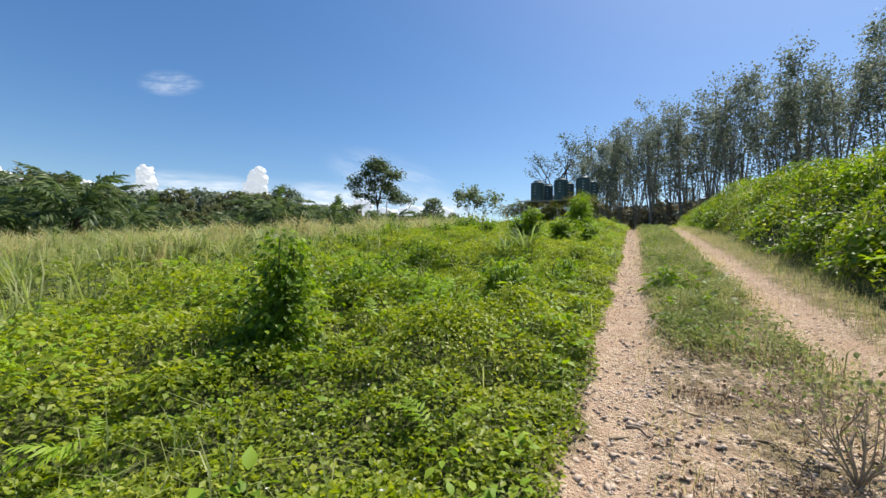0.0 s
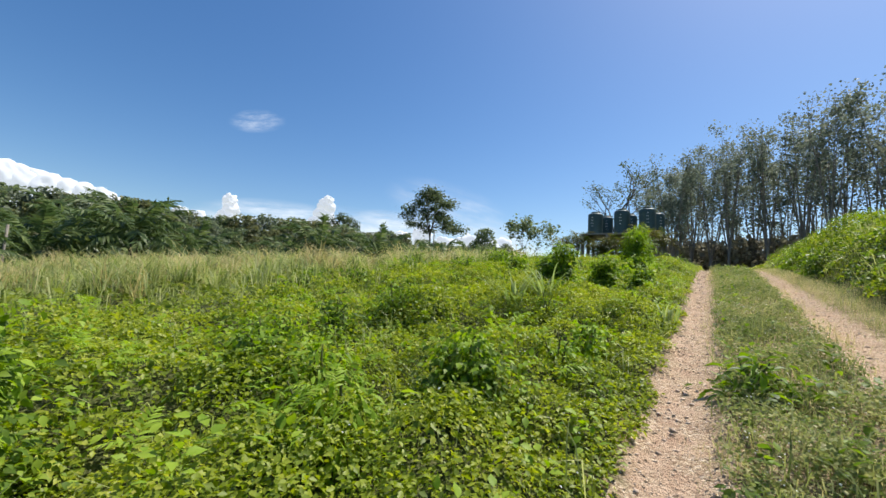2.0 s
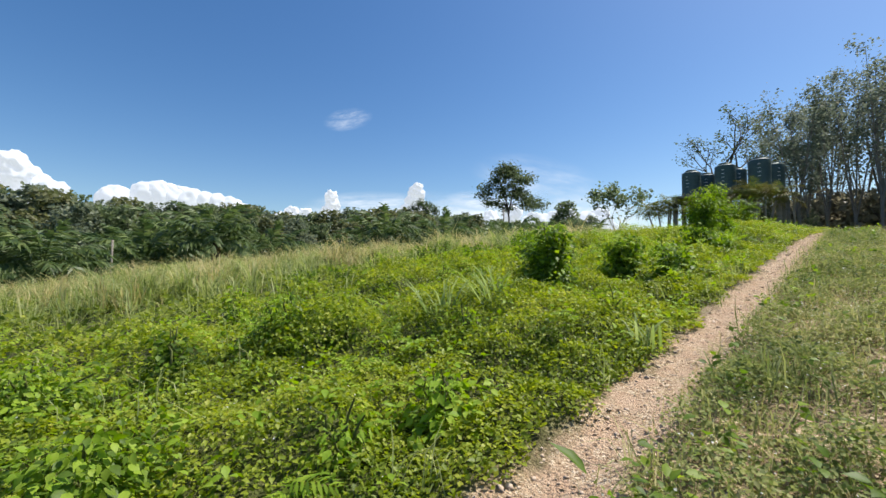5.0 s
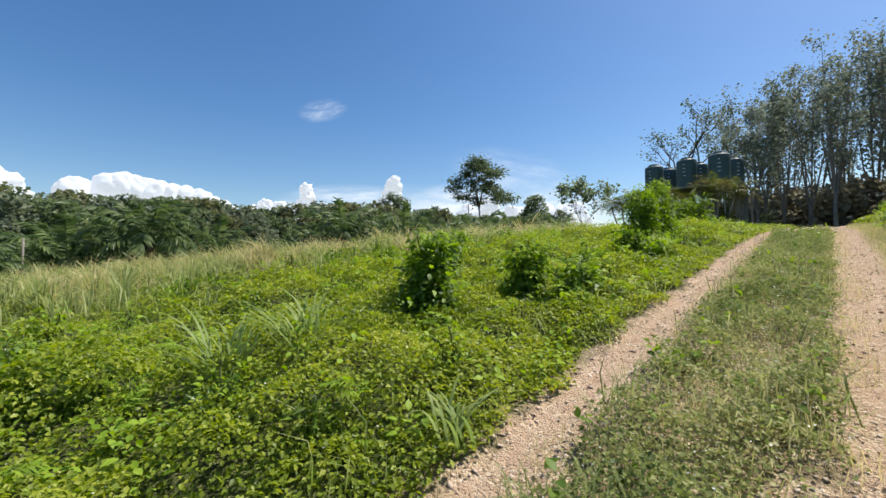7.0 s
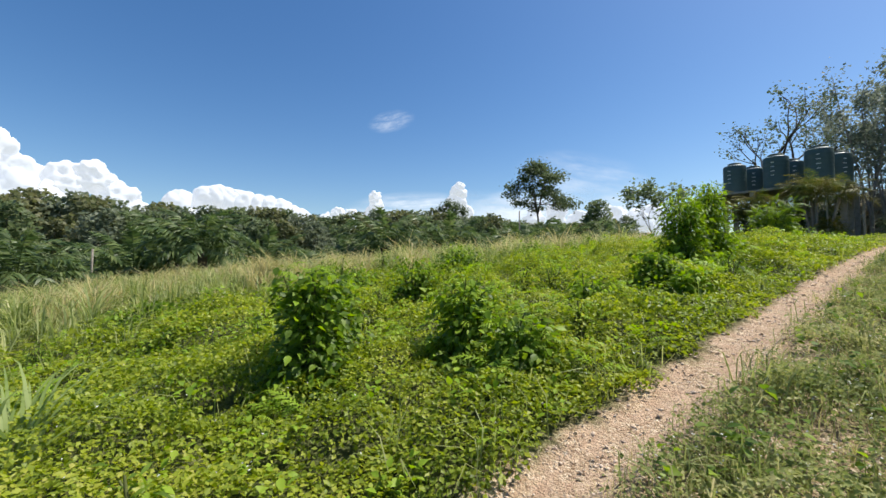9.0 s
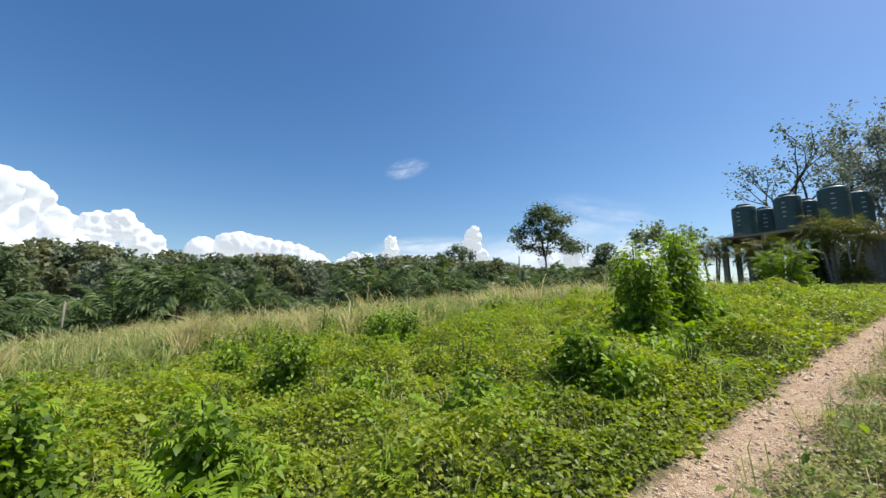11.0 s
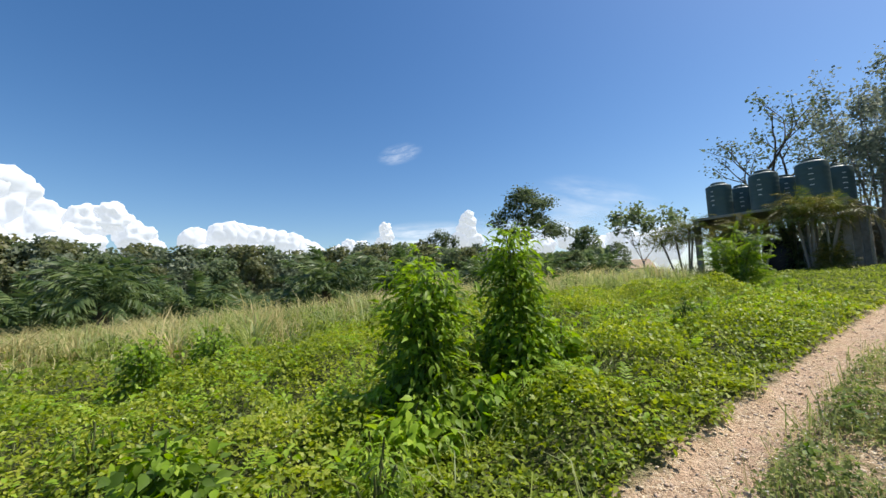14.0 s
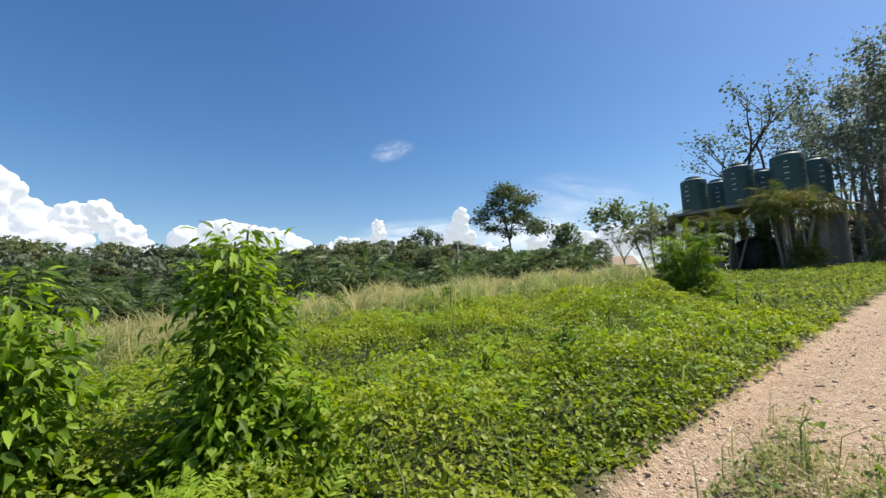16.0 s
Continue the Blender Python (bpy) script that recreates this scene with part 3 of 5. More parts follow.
def build_track_weeds():
    patch = lambda x, y: np.clip(0.62 + 0.7 * waves(x, y, 1.2, 51), 0.1, 1) * smooth01((x - 0.12) / 0.2) * smooth01((1.34 - x) / 0.22) * smooth01((y - 3.1 - 0.5 * smooth01((0.6 - x) / 0.4)) / 0.9) * smooth01((22.3 - y) / 1.5)
    x, y = sown(0.1, 1.4, 1.5, 22.5, 5600, patch)
    h = np.clip(0.13 + 0.12 * waves(x, y, 0.8, 52), 0.02, 0.28)
    stuff("track_weed", [strewn(LEAF, *leafy(x, y, 0.027, h, 0.1, 0.6))], WEED, "short dusty green weeds between the wheel ruts", "weeds")
    x, y = sown(0.1, 1.4, 1.0, 22.5, 130, patch)
    x2, y2 = sown(1.8, 2.6, 0.5, 30, 90)
    stuff("track_grass", [blades(x, y, np.clip(0.27 + 0.14 * waves(x, y, 1.1, 57), 0.12, 0.45), 0.8, 5, 0.7), blades(x2, y2, 0.2, 0.7, 5, 0.5)], WEED, "thin grass on the strip between the ruts", "grass")
    x, y = sown(0.05, 1.5, 0.6, 22, 110, lambda x, y: np.clip(0.5 + 0.7 * waves(x, y, 1.7, 54), 0, 1))
    x2, y2 = sown(1.78, 2.7, 0.5, 30, 90)
    stuff("withered_grass", [blades(x, y, 0.19, 0.9, 4, 0.6), blades(x2, y2, 0.17, 0.8, 5, 0.6)], STRAW, "withered straw grass beside the wheel ruts", "grass")
    x, y = sown(0.25, 2.0, 1.4, 4.2, 420, lambda x, y: np.clip(0.1 + 0.9 * waves(x, y, 0.7, 58), 0, 1) * smooth01((4.4 - y) / 0.8))
    stuff("dead_weed", [blades(x, y, 0.11, 0.9, 5, 0.9), strewn(LEAF, *leafy(np.repeat(x, 3) + rng.normal(0, 0.05, 3 * len(x)), np.repeat(y, 3) + rng.normal(0, 0.05, 3 * len(x)), 0.026, 0.07 + 0 * np.repeat(x, 3), 0.1, 0.8))], LITTER, "brown dead weeds matted on the bare verge", "weeds")
    x, y = sown(0.2, 1.3, 1.6, 22, 16, patch)
    x, y = np.repeat(x, 8), np.repeat(y, 8)
    n = len(x)
    P = on(x + rng.normal(0, 0.03, n), y + rng.normal(0, 0.03, n), 0.03)
    P[:, 2] += rng.uniform(0, 0.2, n)
    stuff("leafy_weed", [strewn(LEAF_FINE, P, rng.uniform(0.04, 0.09, n), rng.uniform(0, 6, n), rng.normal(0.2, 0.4, n), rng.normal(0, 0.3, n))], BUSH, "leafy green weeds among the grass between the ruts", "weeds")
    x, y = sown(0.2, 1.3, 3, 22, 130, patch)
    P = on(x, y, 0.12)
    stuff("daisy", [strewn(LEAF, P, rng.uniform(0.01, 0.02, len(x)), rng.uniform(0, 6, len(x)), rng.normal(0, 0.4, len(x)), rng.normal(0, 0.4, len(x)))], PETAL, "tiny white flowers on the track's middle strip", "flowers")


def build_bank():
    rule = lambda x, y: smooth01((x - 2.35 + 0.2 * waves(x, y, 2, 61)) / 0.4)
    x, y = sown(1.9, 6.5, 1, 30, 900, rule)
    x2, y2 = sown(2.0, 9, 30, 46, 160, rule)
    h = sample(BANK_MOUNDS, x, y)[0] * smooth01((x - 2.1) / 0.7)
    dark = rng.random(len(x)) < 0.5 + 0.35 * waves(x, y, 1.5, 68)
    stuff("bank_weed", [strewn(LEAF, *leaf_mat(BANK_MOUNDS, x[dark], y[dark], 0.062, h[dark] * 1.1))], BUSH, "dark leafy weeds growing over the earth bank", "undergrowth")
    x, y, h = x[~dark], y[~dark], h[~dark]
    stuff("bank_creeper", [strewn(LEAF, *leaf_mat(BANK_MOUNDS, x, y, 0.062, h)), strewn(LEAF, *leafy(x2, y2, 0.13, 0.35 + 0 * x2, 0.2, 0.6))], COVER, "bright green creepers and weeds covering the earth bank", "undergrowth")
    x, y = sown(2.4, 8, 1, 34, 7, lambda x, y: rule(x, y) * np.clip(0.4 + waves(x, y, 3, 66), 0, 1))
    stuff("bank_grass", [blades(x, y, 0.7, 0.5, 9, 0.6)], GRASS, "long green grass tufts on the bank", "grass")


def build_gravel():
    bands = [sown(-0.33, 0.2, 0.3, 22, 420), sown(1.15, 1.9, 2, 22, 180), sown(-0.3, 1.3, 0.3, 3.6, 520), sown(-0.3, 2.0, 22, 32, 130), sown(0.1, 1.3, 0.3, 22, 60)]
    x, y = (np.concatenate(v) for v in zip(*bands))
    octa = (np.array([[1, 0, 0], [0.1, 1, 0.1], [-0.9, 0.1, 0], [0, -0.8, 0.1], [0.1, 0, 0.6], [0, 0, -0.6]]), np.array([[0, 1, 4], [1, 2, 4], [2, 3, 4], [3, 0, 4], [1, 0, 5], [2, 1, 5], [3, 2, 5], [0, 3, 5]]))
    n = len(x)
    s = (1 + 0.15 * smooth01((3.6 - y) / 1.5)) * np.minimum(0.0062 * np.exp(rng.normal(0.1, 0.7, n)), 0.026)
    S = np.stack([s * rng.uniform(0.7, 1.5, n), s * rng.uniform(0.7, 1.5, n), s * rng.uniform(0.5, 1.0, n)], -1)
    stuff("gravel", [strewn(octa, on(x, y, 0.002), S, rng.uniform(0, 6, n), rng.normal(0, 0.3, n), rng.normal(0, 0.3, n))], GRAVEL, "loose pinkish gravel in the wheel ruts", "gravel")

    x, y = (np.concatenate(v) for v in zip(*[sown(-0.36, 0.24, 0.3, 26, 90), sown(1.1, 2.1, 1.5, 26, 60), sown(0.1, 1.3, 0.3, 4, 160)]))
    n = len(x)
    stuff("leaf_litter", [strewn(LEAF, on(x, y, 0.006), rng.uniform(0.012, 0.032, n), rng.uniform(0, 6, n), rng.normal(0.1, 0.3, n), rng.normal(0, 0.4, n))], LITTER, "small dry leaves scattered over the wheel ruts", "leaf litter")


# ---- shrubs ----
def feather(length, pairs, leaflet, droop=0.35, seed=0):
    """A feathered leaf, as a blade to be strewn: leaflets in pairs along an arching midrib."""
    r = np.random.default_rng(seed)
    s = np.repeat(np.linspace(0.15, 1.0, pairs), 2)
    side = np.tile([1.0, -1.0], pairs)
    P = np.stack([0 * s, length * s * (1 - 0.15 * s), length * (0.25 * s - droop * s ** 2)], -1)
    L = leaflet * np.sin(np.pi * (0.15 + 0.75 * s)) ** 0.6
    V, F = strewn(LONG_LEAF, P, np.stack([L * 1.5, L, L], -1), -side * (1.1 - 0.4 * s), r.normal(-0.2, 0.15, len(s)), r.normal(0, 0.25, len(s)))
    mid = np.array([[-0.006, 0, 0], [0.006, 0, 0], [0.0, length * 0.85, length * (0.25 - droop)]]) * [length * 3, 1, 1]
    return np.concatenate([V, mid]), np.concatenate([F, [[len(V), len(V) + 1, len(V) + 2]]])


FEATHER = feather(1.0, 9, 0.3)
FEATHER_ME = mesh_from("compound_leaf", FEATHER[0], [FEATHER[1]], BRIGHT)


def shrub(name, label, at, height, radius, leaves, leaf, mat, seed, tip=True, droop=0.5, blade=LEAF_FINE, leaning=0.75, skirted=0.28, sunlit_share=0.0):
    r = np.random.default_rng(seed)
    base = land(*at)
    ob = thing(name, label, "bush", "vine-covered bushes on the slope", (at[0], at[1], float(base)))
    stems, ends = [], []
    for k in range(7):
        a, lean = r.uniform(0, 6.28), r.uniform(0.0, leaning)
        h = height * r.uniform(0.6, 0.97) if k else height
        if k == 0:
            lean = 0.08
        u = np.linspace(0, 1, 7)
        line = np.stack([np.cos(a) * radius * lean * u ** 1.4, np.sin(a) * radius * lean * u ** 1.4, h * u - 0.05], -1) + r.normal(0, 0.02, (7, 3)) * u[:, None]
        stems.append(tube(line, np.linspace(0.018, 0.005, 7) * (1 + height * 0.3), 5))
        ends.append(line)
    shoots = [add("stem", mesh_from("stem", V, [F], STEM, True), ob) for V, F in stems]
    n = leaves
    lines = np.array(ends)
    k, s = r.integers(0, len(lines), n), r.random(n) ** 0.75 * 5.99
    i0 = s.astype(int)
    P = lines[k, i0] + (lines[k, i0 + 1] - lines[k, i0]) * (s - i0)[:, None]
    puff = radius * (0.42 - 0.24 * s / 6)
    P = P + r.normal(0, 1, (n, 3)) * puff[:, None] * [1, 1, 0.7]
    low = r.random(n) < skirted
    ang, far = r.uniform(0, 6.283, n), radius * r.uniform(0.3, 1.25, n)
    skirt = np.stack([np.cos(ang) * far, np.sin(ang) * far, height * 0.38 * r.random(n) * (1.3 - far / radius)], -1)
    P[low] = skirt[low]
    P[:, 2] = np.clip(P[:, 2], 0.02, height * 1.02)
    a = np.arctan2(P[:, 1], P[:, 0])
    yaw = a - np.pi / 2 + r.normal(0, 0.7, n)
    V, F = strewn(blade, P, leaf * r.uniform(0.55, 1.3, n), yaw, r.normal(-droop * 0.6, 0.45, n), r.normal(0, 0.5, n))
    corners, sides = len(blade[0]), len(blade[1])
    # some leaves take the bright colour as if sunlit, more towards the top
    sunlit = r.random(n) < sunlit_share * np.clip(0.4 + P[:, 2] / height, 0, 1.4)
    for name, keep, look_of in (("foliage", ~sunlit, mat), ("sunlit_foliage", sunlit, BRIGHT)):
        if keep.any():
            m = int(keep.sum())
            W = V.reshape(n, corners, 3)[keep].reshape(-1, 3)
            add(name, mesh_from(name, W, [F[:m * sides]], look_of), ob, "" if look_of is mat else "yellow-green leaves painted as if caught by the sun")
    if tip:
        for e, stem in zip(ends, shoots):
            for q in range(4 if e is not ends[0] else 8):
                f = add("compound_leaf", FEATHER_ME, stem)
                at_ = Vector(e[-1 - q // 2] * [1, 1, 1]) + Vector(r.normal(0, 0.02, 3))
                s = leaf * r.uniform(2.2, 3.6)
                f.matrix_basis = Matrix.Translation(at_) @ Euler((r.uniform(-0.1, 0.8), 0, r.uniform(0, 6.28))).to_matrix().to_4x4() @ Matrix.Scale(s, 4)
    return ob


def sprig(name, label, at, count, length, seed, mat=GRASS, category="grass"):
    """A clump of long arching blades."""
    r = np.random.default_rng(seed)
    ob = thing(name, label, category, "", (at[0], at[1], float(land(*at))))
    n = count
    P = np.stack([r.normal(0, 0.06, n), r.normal(0, 0.06, n), np.zeros(n)], -1)
    pieces = []
    yaw, lean = r.uniform(0, 6.28, n), np.abs(r.normal(0.25, 0.25, n))
    for i in range(n):
        L = length * r.uniform(0.6, 1.1)
        u = np.linspace(0, 1, 7)
        out = L * (lean[i] * u + 0.3 * u ** 2.5)
        up = L * (u * 0.95 - 0.35 * u ** 3)
        c = np.stack([np.cos(yaw[i]) * out, np.sin(yaw[i]) * out, up], -1) + P[i]
        side = np.array([-np.sin(yaw[i]), np.cos(yaw[i]), 0]) * 0.012
        w = (1 - u ** 3)[:, None]
        V = np.concatenate([c + side * w, c - side * w])
        k = np.arange(6)
        pieces.append((V, np.stack([k, k + 1, k + 8, k + 7], -1)))
    V, F = joined(pieces)
    add("blade_tuft", mesh_from("blade_tuft", V, [F], mat), ob)
    return ob


# ---- trees ----
def limbs(r, start, way, length, radius, depth, spread_by, up, out, tips, bits=5):
    u = np.linspace(0, 1, bits)
    way = way / np.linalg.norm(way)
    bend = r.normal(0, 0.12, 3)
    line = start + length * (way * u[:, None] + (bend + [0, 0, up]) * (u ** 2)[:, None])
    out.append(tube(line, radius * (1 - 0.5 * u), 6 if radius > 0.05 else 4))
    if depth == 0:
        tips.append(line[-1])
        tips.append(line[-2])
        return
    tips.append(line[-1])
    for k in range(r.integers(2, 4)):
        at = line[r.integers(bits - 2, bits)]
        a = r.uniform(0, 6.28)
        side = np.array([np.cos(a), np.sin(a), r.normal(0.1, 0.25)])
        limbs(r, at, way + side * spread_by, length * r.uniform(0.6, 0.9), radius * 0.55, depth - 1, spread_by, up, out, tips, bits)


def tree(name, label, height, bole, seed, bark, leaf_mat, leaves, leaf, clump, spread_by=0.45, up=0.12, depth=3, first=3, group="", lean=0.0, girth=0.013, low=0.0):
    """A tree at the origin: bole with its limbs, and a crown of separate leaf sprays round the twigs."""
    r = np.random.default_rng(seed)
    ob = thing(name, label, "tree", group)
    out, tips = [], []
    u = np.linspace(0, 1, 6)
    line = np.stack([lean * height * u ** 2, r.normal(0, 0.06) * height * u ** 2 * 0.3, bole * u], -1)
    rad = height * girth
    out.append(tube(np.vstack([[0, 0, -0.4], line]), np.r_[rad * 1.5, rad * (1.25 - 0.5 * u)], 8))
    rest = (height - bole) / (1 + 0.75 + 0.56 + 0.42 * (depth > 2)) * 1.1
    for k in range(first):
        a = k * 6.28 / first + r.uniform(-0.4, 0.4)
        limbs(r, line[-1 - (k % 2)], np.array([np.cos(a) * spread_by, np.sin(a) * spread_by, 1.0]), rest * r.uniform(0.8, 1.1), rad * 0.6, depth, spread_by, up, out, tips)
    V, F = joined(out)
    top = V[:, 2].max()
    add("trunk", mesh_from("trunk", V * [1, 1, height / top] , [F], bark, True), ob)
    tips = np.array(tips) * [1, 1, height / top]
    tips = tips[tips[:, 2] > height * low]
    n = leaves
    P = tips[r.integers(0, len(tips), n)] + r.normal(0, clump, (n, 3)) * [1, 1, 0.75]
    V, F = strewn(TUFT, P, leaf * r.uniform(0.5, 1.3, n), r.uniform(0, 6.28, n), r.normal(-0.1, 0.6, n), r.normal(0, 0.6, n))
    add("crown", mesh_from("crown", V, [F], leaf_mat), ob)
    return ob


def full_tree(name, label, seed, mat, clumps, leaves, group):
    """A broad tree 9 m high at the origin: bole, limbs, and a full crown of rounded leafy clumps with gaps between."""
    r = np.random.default_rng(seed)
    ob = thing(name, label, "tree", group)
    out = [tube([[0, 0, -0.5], [0, 0, 0.2], [0.1, 0.05, 2.6]], [0.2, 0.16, 0.12], 7)]
    places, sizes = [], []
    for k in range(clumps):
        up = (k + 0.5) / clumps
        a, reach = k * 2.4 + r.normal(0, 0.3), 2.9 * np.sin(np.pi * (0.2 + 0.72 * up)) * r.uniform(0.45, 1.0)
        c = np.array([np.cos(a) * reach, np.sin(a) * reach, 2.0 + 6.0 * up])
        size = r.uniform(0.85, 1.35) * (1.1 - 0.35 * up)
        u = np.linspace(0, 1, 4)[:, None]
        start = np.array([0.1, 0.05, min(2.6, 1.4 + 2 * up)])
        out.append(tube(start + (c - start) * u + [0, 0, 0.4] * u * (1 - u), 0.06 * (1.3 - u[:, 0]), 4))
        places.append(c)
        sizes.append(size)
    V, F = joined(out)
    add("trunk", mesh_from("trunk", V, [F], DARK_BARK, True), ob)
    w = np.array(sizes) ** 2
    k = r.choice(clumps, leaves, p=w / w.sum())
    d = r.normal(0, 1, (leaves, 3))
    d /= np.linalg.norm(d, axis=1)[:, None]
    rad = np.array(sizes)[k] * (1 - 0.55 * r.random(leaves) ** 2) * r.uniform(0.85, 1.12, leaves)
    P = np.array(places)[k] + d * rad[:, None] * [1.1, 1.1, 0.8]
    P[:, 2] = np.minimum(P[:, 2] * 9.0 / np.quantile(P[:, 2], 0.985), 9.3)
    V, F = strewn(TUFT, P, r.uniform(0.2, 0.47, leaves), np.arctan2(-d[:, 0], d[:, 1]) + r.normal(0, 0.6, leaves), r.normal(-0.2, 0.6, leaves), r.normal(0, 0.6, leaves))
    add("crown", mesh_from("crown", V, [F], mat), ob)
    return ob


def umbrella_tree(height, seed):
    """A tall tree: a slender bole that forks high up and carries flat layers of leaves, wider to one side."""
    r = np.random.default_rng(seed)
    ob = thing("tall_tree", "tall slender tree with a layered umbrella crown", "tree")
    fork = height * 0.42
    out = [tube([[0, 0, -0.5], [0, 0, 0.3], [0.15, 0, fork * 0.6], [0, 0.1, fork]], [0.3, 0.24, 0.19, 0.16], 8)]
    places, sizes = [], []
    leaders = []
    for k in range(4):
        a = k * 1.57 + r.uniform(-0.3, 0.3)
        u = np.linspace(0, 1, 5)
        line = np.stack([np.cos(a) * 2.6 * u ** 1.3, np.sin(a) * 2.6 * u ** 1.3, fork + (height * 0.47) * u], -1) * [1, 1, 1]
        line[0, :2] = 0
        out.append(tube(line, 0.11 * (1.25 - u), 5))
        leaders.append(line)
    for k in range(24):
        up = (k + 0.5) / 24
        a = k * 2.4 + r.normal(0, 0.25)
        reach = 6.3 * np.sqrt(max(0.02, 1 - (1.25 * up - 0.2) ** 2)) * r.uniform(0.35, 1.0)
        c = np.array([np.cos(a) * reach, np.sin(a) * reach, height * (0.5 + 0.47 * up)])
        near = leaders[int(np.argmin([np.hypot(*(l[-1, :2] - c[:2])) for l in leaders]))]
        start = near[min(3, 1 + int(3 * up))]
        u = np.linspace(0, 1, 4)[:, None]
        out.append(tube(start + (c - start) * u + [0, 0, 0.5] * u * (1 - u), 0.06 * (1.3 - u[:, 0]), 4))
        places.append(c)
        sizes.append(r.uniform(1.2, 2.0))
    V, F = joined(out)
    add("trunk", mesh_from("trunk", V, [F], DARK_BARK, True), ob)
    n, w = 7000, np.array(sizes) ** 2
    k = r.choice(len(sizes), n, p=w / w.sum())
    P = np.array(places)[k] + r.normal(0, 0.55, (n, 3)) * np.array(sizes)[k][:, None] * [1, 1, 0.5]
    V, F = strewn(TUFT, P, 0.36 * r.uniform(0.5, 1.25, n), r.uniform(0, 6.28, n), r.normal(0, 0.5, n), r.normal(0, 0.5, n))
    add("crown", mesh_from("crown", V, [F], TALL_LEAF), ob)
    return ob


def rubber(seed, height=18.2, sprays=2100, spread_out=(0.06, 0.2), bushy=0.36):
    """A rubber tree: a short bole that fans into straight rising limbs, with a thin crown of small sprays."""
    r = np.random.default_rng(seed)
    ob = thing("rubber_tree", "slender grey rubber tree with a sparse grey-green crown", "tree", "rubber plantation")
    bole = r.uniform(1.2, 3.2)
    out = [tube([[0, 0, -0.5], [0, 0, 0], [0.05, 0, bole * 0.5], [0, 0.04, bole]], [0.22, 0.17, 0.14, 0.13], 7)]
    pts = []
    n = r.integers(4, 7)
    for k in range(n):
        a = k * 6.283 / n + r.uniform(-0.5, 0.5)
        lean = r.uniform(*spread_out)
        L = (height - bole) * r.uniform(0.74, 0.9)
        u = np.linspace(0, 1, 7)
        line = np.array([0, 0, bole * r.uniform(0.7, 1)]) + L * np.stack([np.cos(a) * lean * u, np.sin(a) * lean * u, u * 0.97], -1) + r.normal(0, 0.07, (7, 3)) * u[:, None]
        out.append(tube(line, 0.075 * (1.2 - u), 5))
        for q in range(8):
            s = r.uniform(0.2, 0.98)
            start = np.array([np.interp(s, u, line[:, c]) for c in range(3)])
            b = a + r.normal(0, 1.3)
            ln = r.uniform(0.9, 2.1) * (1.05 - 0.2 * s)
            v = np.linspace(0, 1, 4)
            twig = start + ln * np.stack([np.cos(b) * 0.62 * v, np.sin(b) * 0.62 * v, v * 0.75], -1)
            out.append(tube(twig, 0.024 * (1.25 - v), 3))
            pts += [twig[1], twig[2], twig[3], twig[3]]
        pts += [line[-1], line[-2]]
    V, F = joined(out)
    add("trunk", mesh_from("trunk", V, [F], BARK, True), ob)
    pts = np.array(pts)
    pts = pts[pts[:, 2] > height * 0.3]
    wgt = (pts[:, 2] / height) ** 1.5
    m = sprays
    P = pts[r.choice(len(pts), m, p=wgt / wgt.sum())] + r.normal(0, bushy, (m, 3))
    V, F = strewn(TUFT, P, 0.175 * r.uniform(0.5, 1.4, m), r.uniform(0, 6.28, m), r.normal(-0.3, 0.6, m), r.normal(0, 0.7, m))
    add("crown", mesh_from("crown", V, [F], RUBBER), ob)
    return ob


def frond_mesh(name, length, pairs, leaflet, droop, mat, seed, width=0.55):
    r = np.random.default_rng(seed)
    u = np.linspace(0, 1, 9)
    line = np.stack([0 * u, length * (u * 0.9 - 0.12 * u ** 3), length * (0.5 * u - droop * u ** 2.2)], -1)
    V0, F0 = tube(line, 0.035 * length / 5 * (1.15 - u), 3)
    s = np.repeat(np.linspace(0.16, 1.0, pairs), 2)
    side = np.tile([1.0, -1.0], pairs)
    P = np.stack([np.interp(s, u, line[:, k]) for k in range(3)], -1)
    L = leaflet * np.sin(np.pi * (0.12 + 0.8 * s)) ** 0.7 * r.uniform(0.8, 1.15, len(s))
    yaw = -side * (1.15 - 0.5 * s) + r.normal(0, 0.1, len(s))
    V1, F1 = strewn(LONG_LEAF, P, np.stack([L * width, L, L], -1), yaw, r.normal(-0.25, 0.25, len(s)) - 0.3 * s, r.normal(0, 0.4, len(s)))
    return mesh_from(name, np.concatenate([V0, V1]), [F0, F1 + len(V0)], mat)


def palm(name, label, trunk_h, trunk_r, fronds, count, seed, group, bark=DARK_BARK, stems=1, gap=0.0):
    r = np.random.default_rng(seed)
    ob = thing(name, label, "palm", group)
    for s in range(stems):
        off = np.array([r.normal(0, gap), r.normal(0, gap), 0]) if stems > 1 else np.zeros(3)
        h = trunk_h * r.uniform(0.75, 1.1) if stems > 1 else trunk_h
        u = np.linspace(0, 1, 8)
        line = off * (1 + 1.5 * u[:, None]) + np.stack([0 * u, 0 * u, h * u - 0.2], -1)
        rings = trunk_r * (1.1 - 0.25 * u) * (1 + 0.08 * np.sin(u * 40))
        V, F = tube(line, rings, 8)
        trunk = add("trunk", mesh_from("trunk", V, [F], bark, True), ob)
        for k in range(count):
            tilt = -0.45 + 1.35 * ((k + 0.5) / count) + r.normal(0, 0.08)
            f = add("frond", fronds[k % len(fronds)], trunk)
            f.matrix_basis = Matrix.Translation(line[-1]) @ Euler((tilt, 0, k * 2.4 + r.uniform(-0.2, 0.2))).to_matrix().to_4x4() @ Matrix.Diagonal((1, r.uniform(0.8, 1.1), 1, 1))
    return ob


